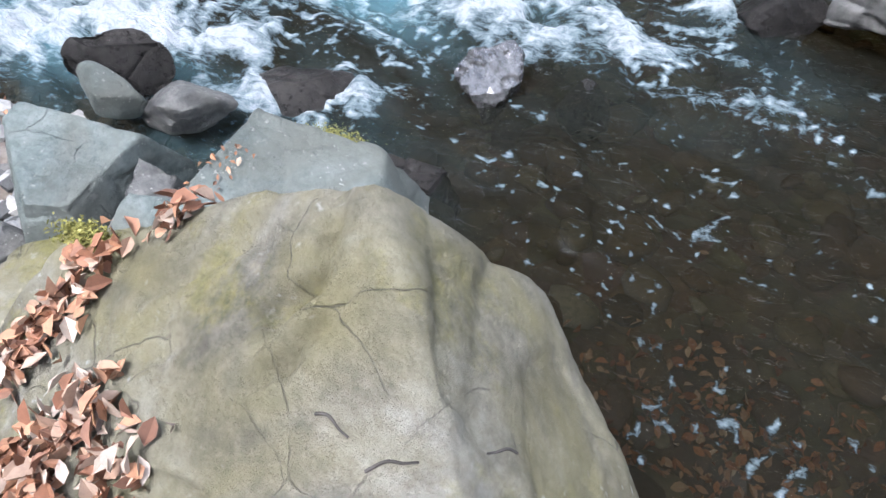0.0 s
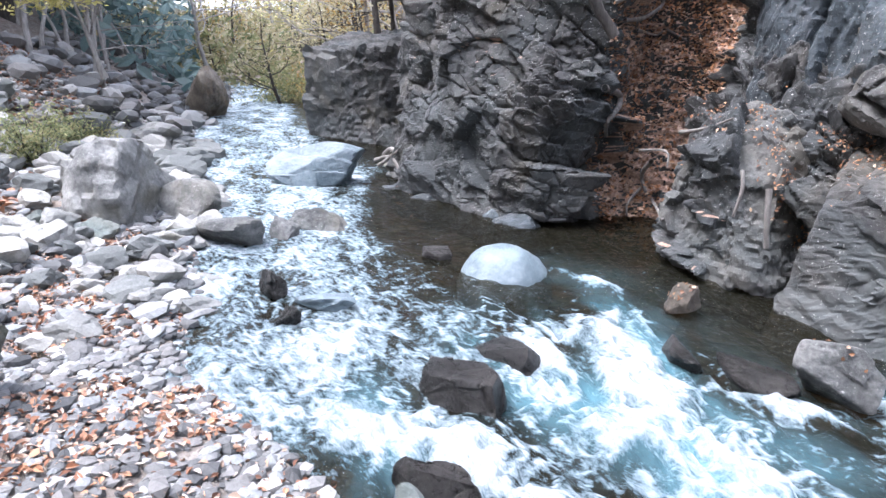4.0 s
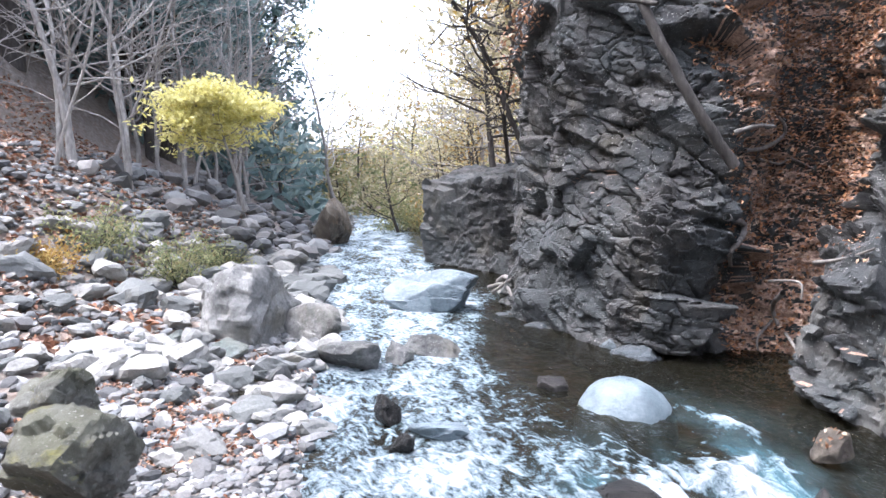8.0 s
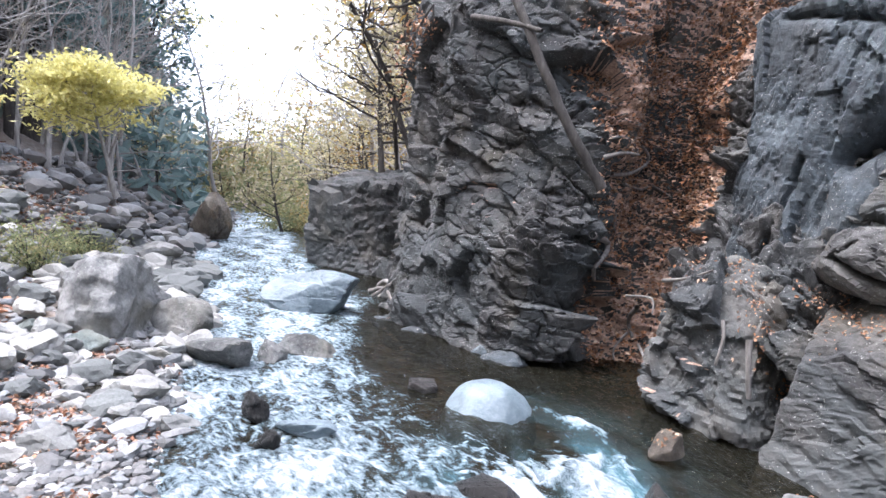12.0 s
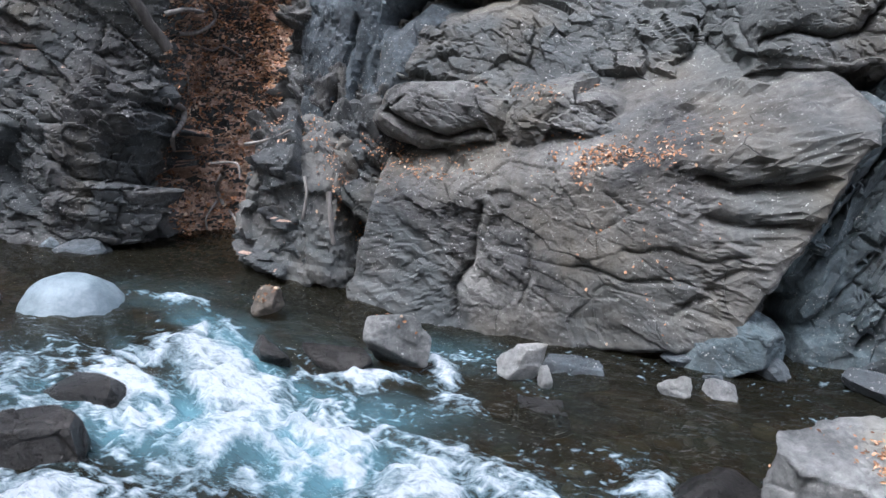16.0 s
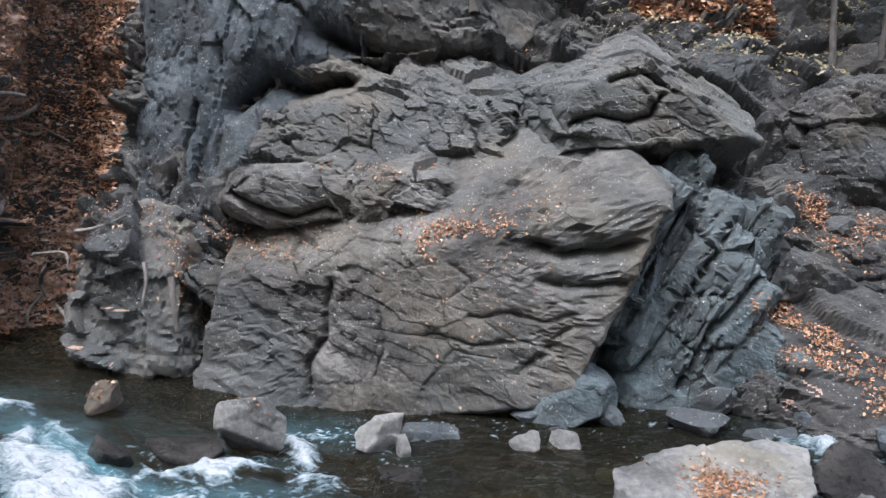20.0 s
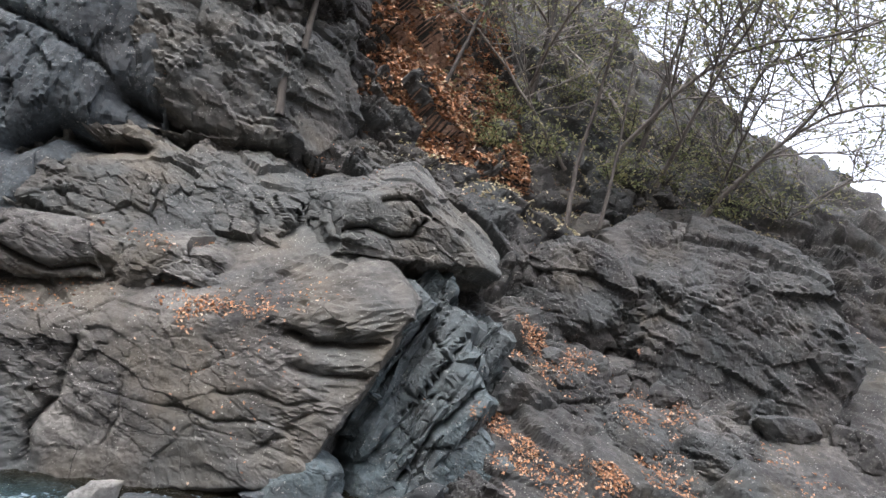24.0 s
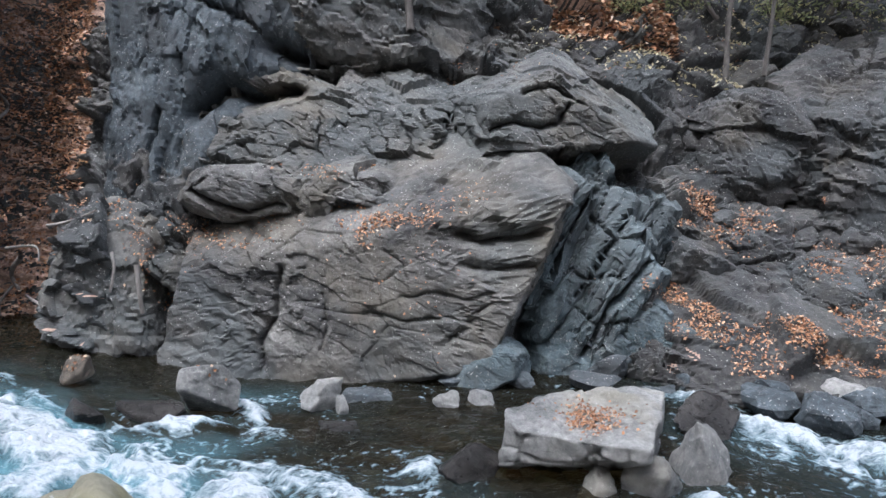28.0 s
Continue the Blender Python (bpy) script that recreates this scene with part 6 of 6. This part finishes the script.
limb("leaning_trunk", "dark bare trunk leaning against the rock fin", [(-5.08, 7.7, 2.75), (-5.3, 7.35, 3.4), (-5.6, 7.1, 4.2), (-6.0, 6.95, 5.1), (-6.6, 6.9, 6.2), (-7.0, 6.9, 7.2)], 0.07, 0.05, "bark", "tree trunk", 9)
spray = tagged(new("hanging_branch"), "thin branch with withered orange leaves hanging by the rock fin", "branch")
spray.location = (-7.85, 6.95, 5.5)
sprig, tips = Gather(), []
for way, span in (((-0.5, -0.05, -0.75), 1.6), ((-0.35, -0.1, -0.95), 1.2), ((-0.7, -0.05, -0.5), 1.2), ((-0.45, -0.1, -0.6), 0.8)):
    st = wander((0, 0, 0), way, span, 7, 0.14)
    sprig.put(*tube(st, np.linspace(0.016, 0.005, 8), 5))
    tips += list(st[2:])
part("wood", sprig.mesh("wood", "bark"), spray)
c = np.repeat(np.array(tips), 9, 0)
part("foliage", mesh_of("foliage", *leaves(c + rng.normal(size=c.shape) * 0.1, np.tile((0, 0, 1.0), (len(c), 1)), 0.075, rng, lift=0.9, broad=1.3), "rust_leaves", False), spray, "withered orange leaves")["kind"] = "stuff"
limb("fallen_branch", "grey fallen branch lodged across the fin", [(-6.95, 7.0, 5.15), (-6.3, 6.9, 4.95), (-5.6, 7.0, 4.7)], 0.05, 0.03, "bark", "branch")
limb("dead_root", "short bleached dead root on the jointed block", [(-2.68, 6.98, 1.3), (-2.66, 6.95, 1.05), (-2.64, 6.96, 0.75)], 0.032, 0.024, "root_bark")
limb("dead_root", "thin bleached dead root on the jointed block", [(-2.95, 6.98, 1.45), (-2.92, 6.95, 1.25), (-2.98, 6.94, 1.0)], 0.02, 0.015, "root_bark")
for pts, r in (([(0.3, 9.0, 4.2), (0.2, 9.3, 5.4), (0.12, 9.5, 6.4), (0.05, 9.6, 7.6), (-0.1, 9.7, 9.5)], 0.06), ([(0.45, 9.2, 5.2), (0.5, 9.4, 6.2), (0.55, 9.5, 7.4), (0.7, 9.6, 9.5)], 0.05), ([(2.38, 10.2, 4.7), (2.7, 10.3, 5.6), (3.2, 10.5, 7.2), (3.7, 10.6, 9.0)], 0.045),
               ([(4.85, 9.6, 3.3), (5.1, 10.2, 4.6), (5.5, 10.6, 6.2), (5.8, 10.8, 8.0)], 0.05), ([(4.5, 11.4, 5.9), (4.7, 11.5, 7.5), (4.8, 11.6, 9.5)], 0.06), ([(6.4, 10.6, 5.1), (6.6, 10.6, 6.2), (7.0, 10.7, 7.8)], 0.06), ([(5.3, 9.4, 3.6), (5.6, 9.8, 5.0), (5.8, 10.1, 6.6)], 0.035)):
    limb("sapling", "slim leafless sapling rooted on the cliff", pts, r, r * 0.4, "bark", "sapling")
hill = [tree("bare_tree", "leafless crooked tree on the slope over the cliff", "root_bark", "shrub_leaves", 3, 0.08, 0.3, height=5.5, radius=0.036, lean=(0.25, -0.1), limbs=18, first=0.15, reach=0.65, twigs=8, up=0.5, bend=0.2) for _ in range(3)]
spots = [(5.2, 10.9, 4.9), (6.0, 11.0, 5.2), (7.0, 10.9, 5.0), (8.0, 10.8, 4.6), (9.2, 12.0, 5.4), (10.2, 11.6, 4.6), (6.6, 11.8, 6.3), (-5.4, 12.2, 7.6), (-4.9, 12.6, 8.2), (3.4, 12.0, 6.9), (4.4, 11.6, 6.2), (5.6, 12.4, 7.0), (7.4, 12.2, 6.4), (8.6, 11.4, 5.0), (9.6, 13.0, 6.2), (11.0, 12.4, 5.0)]
plant(hill, "trees over the cliff", spots, 0.8, 1.3)

# ---- stones on the bed of the near pool ----
g = Gather()
for k in range(900):
    x, y = rng.uniform(-1.2, 4.2), rng.uniform(1.2, 6.6)
    s_ = 0.06 + 0.22 * rng.rand() ** 2.2
    v, f = cob[rng.randint(8)]
    turn = np.array(Euler((0, 0, rng.uniform(0, 6.28))).to_matrix())
    g.put((v * s_ * (1, 1, 0.7)) @ turn.T + (x, y, land(x, y) - 0.03), f)
tagged(new("bed_stones", g.mesh("bed_stones", "bed_stone", True)), "brown and green stones on the stream bed", "stones", kind="stuff")

for x, y, z, w in ((6.5, 11.3, 5.7, 0.8), (7.8, 11.5, 5.6, 0.9), (9.0, 11.6, 5.4, 1.0), (10.2, 11.3, 4.9, 1.0), (4.0, 11.2, 5.5, 0.6), (3.2, 10.8, 5.0, 0.5), (2.6, 10.9, 5.3, 0.6), (3.7, 10.5, 4.8, 0.5), (4.6, 10.6, 4.9, 0.6), (5.9, 10.5, 4.7, 0.6), (7.1, 10.8, 4.9, 0.7), (8.4, 10.6, 4.5, 0.7), (-5.3, 11.6, 6.4, 0.7), (-4.7, 11.9, 7.0, 0.8), (5.2, 11.6, 6.2, 0.8)):
    root = tagged(new("shrub"), "thin yellow-green shrub on the slope over the cliff", "shrub", "shrubs over the cliff")
    root.location = (x, y, z)
    g = Gather()
    tips = []
    for k in range(16):
        st = wander((0, 0, -0.1), (rng.normal() * 0.8, rng.normal() * 0.5 - 0.2, 0.8), w * rng.uniform(0.8, 1.4), 4, 0.2)
        g.put(*tube(st, np.linspace(0.01, 0.004, 5), 4))
        tips += list(st[1:])
    part("stemwork", g.mesh("stemwork", "bark"), root)["kind"] = "stuff"
    c = np.repeat(np.array(tips), 7, 0)
    c = c + rng.normal(size=c.shape) * 0.14 * w
    part("foliage", mesh_of("foliage", *leaves(c, np.tile((0, 0, 1.0), (len(c), 1)), 0.07, rng, lift=0.9), "shrub_leaves", False), root)


# twigs on the mossy rock
bpy.context.view_layer.update()
over = top_of(near)
for ax, ay, bx, by in ((-0.05, 1.05, 0.01, 1.04), (0.05, 1.0, 0.12, 1.035), (0.24, 1.13, 0.2, 1.1)):
    pts = []
    for f_ in (0.0, 0.35, 0.7, 1.0):
        hit = over.ray_cast(Vector((ax + f_ * (bx - ax), ay + f_ * (by - ay) + 0.006 * math.sin(f_ * 5), 4)), Vector((0, 0, -1)))[0]
        pts.append((hit.x, hit.y, hit.z + 0.003))
    limb("twig", "thin dry twig lying on the mossy rock", pts, 0.003, 0.0018, "bark", "twig", 5)


for pts, r in (([(-10.6, 7.9, 0.85), (-10.0, 7.7, 1.0), (-9.3, 7.55, 0.85)], 0.06), ([(-10.3, 7.5, 0.8), (-9.7, 7.45, 0.9), (-9.2, 7.3, 0.7)], 0.045), ([(-9.9, 7.3, 0.75), (-9.5, 7.5, 1.05), (-9.3, 7.7, 1.3)], 0.035)):
    limb("driftwood", "bleached brown driftwood caught below the cliff", pts, r, r * 0.5, "root_bark", "driftwood")
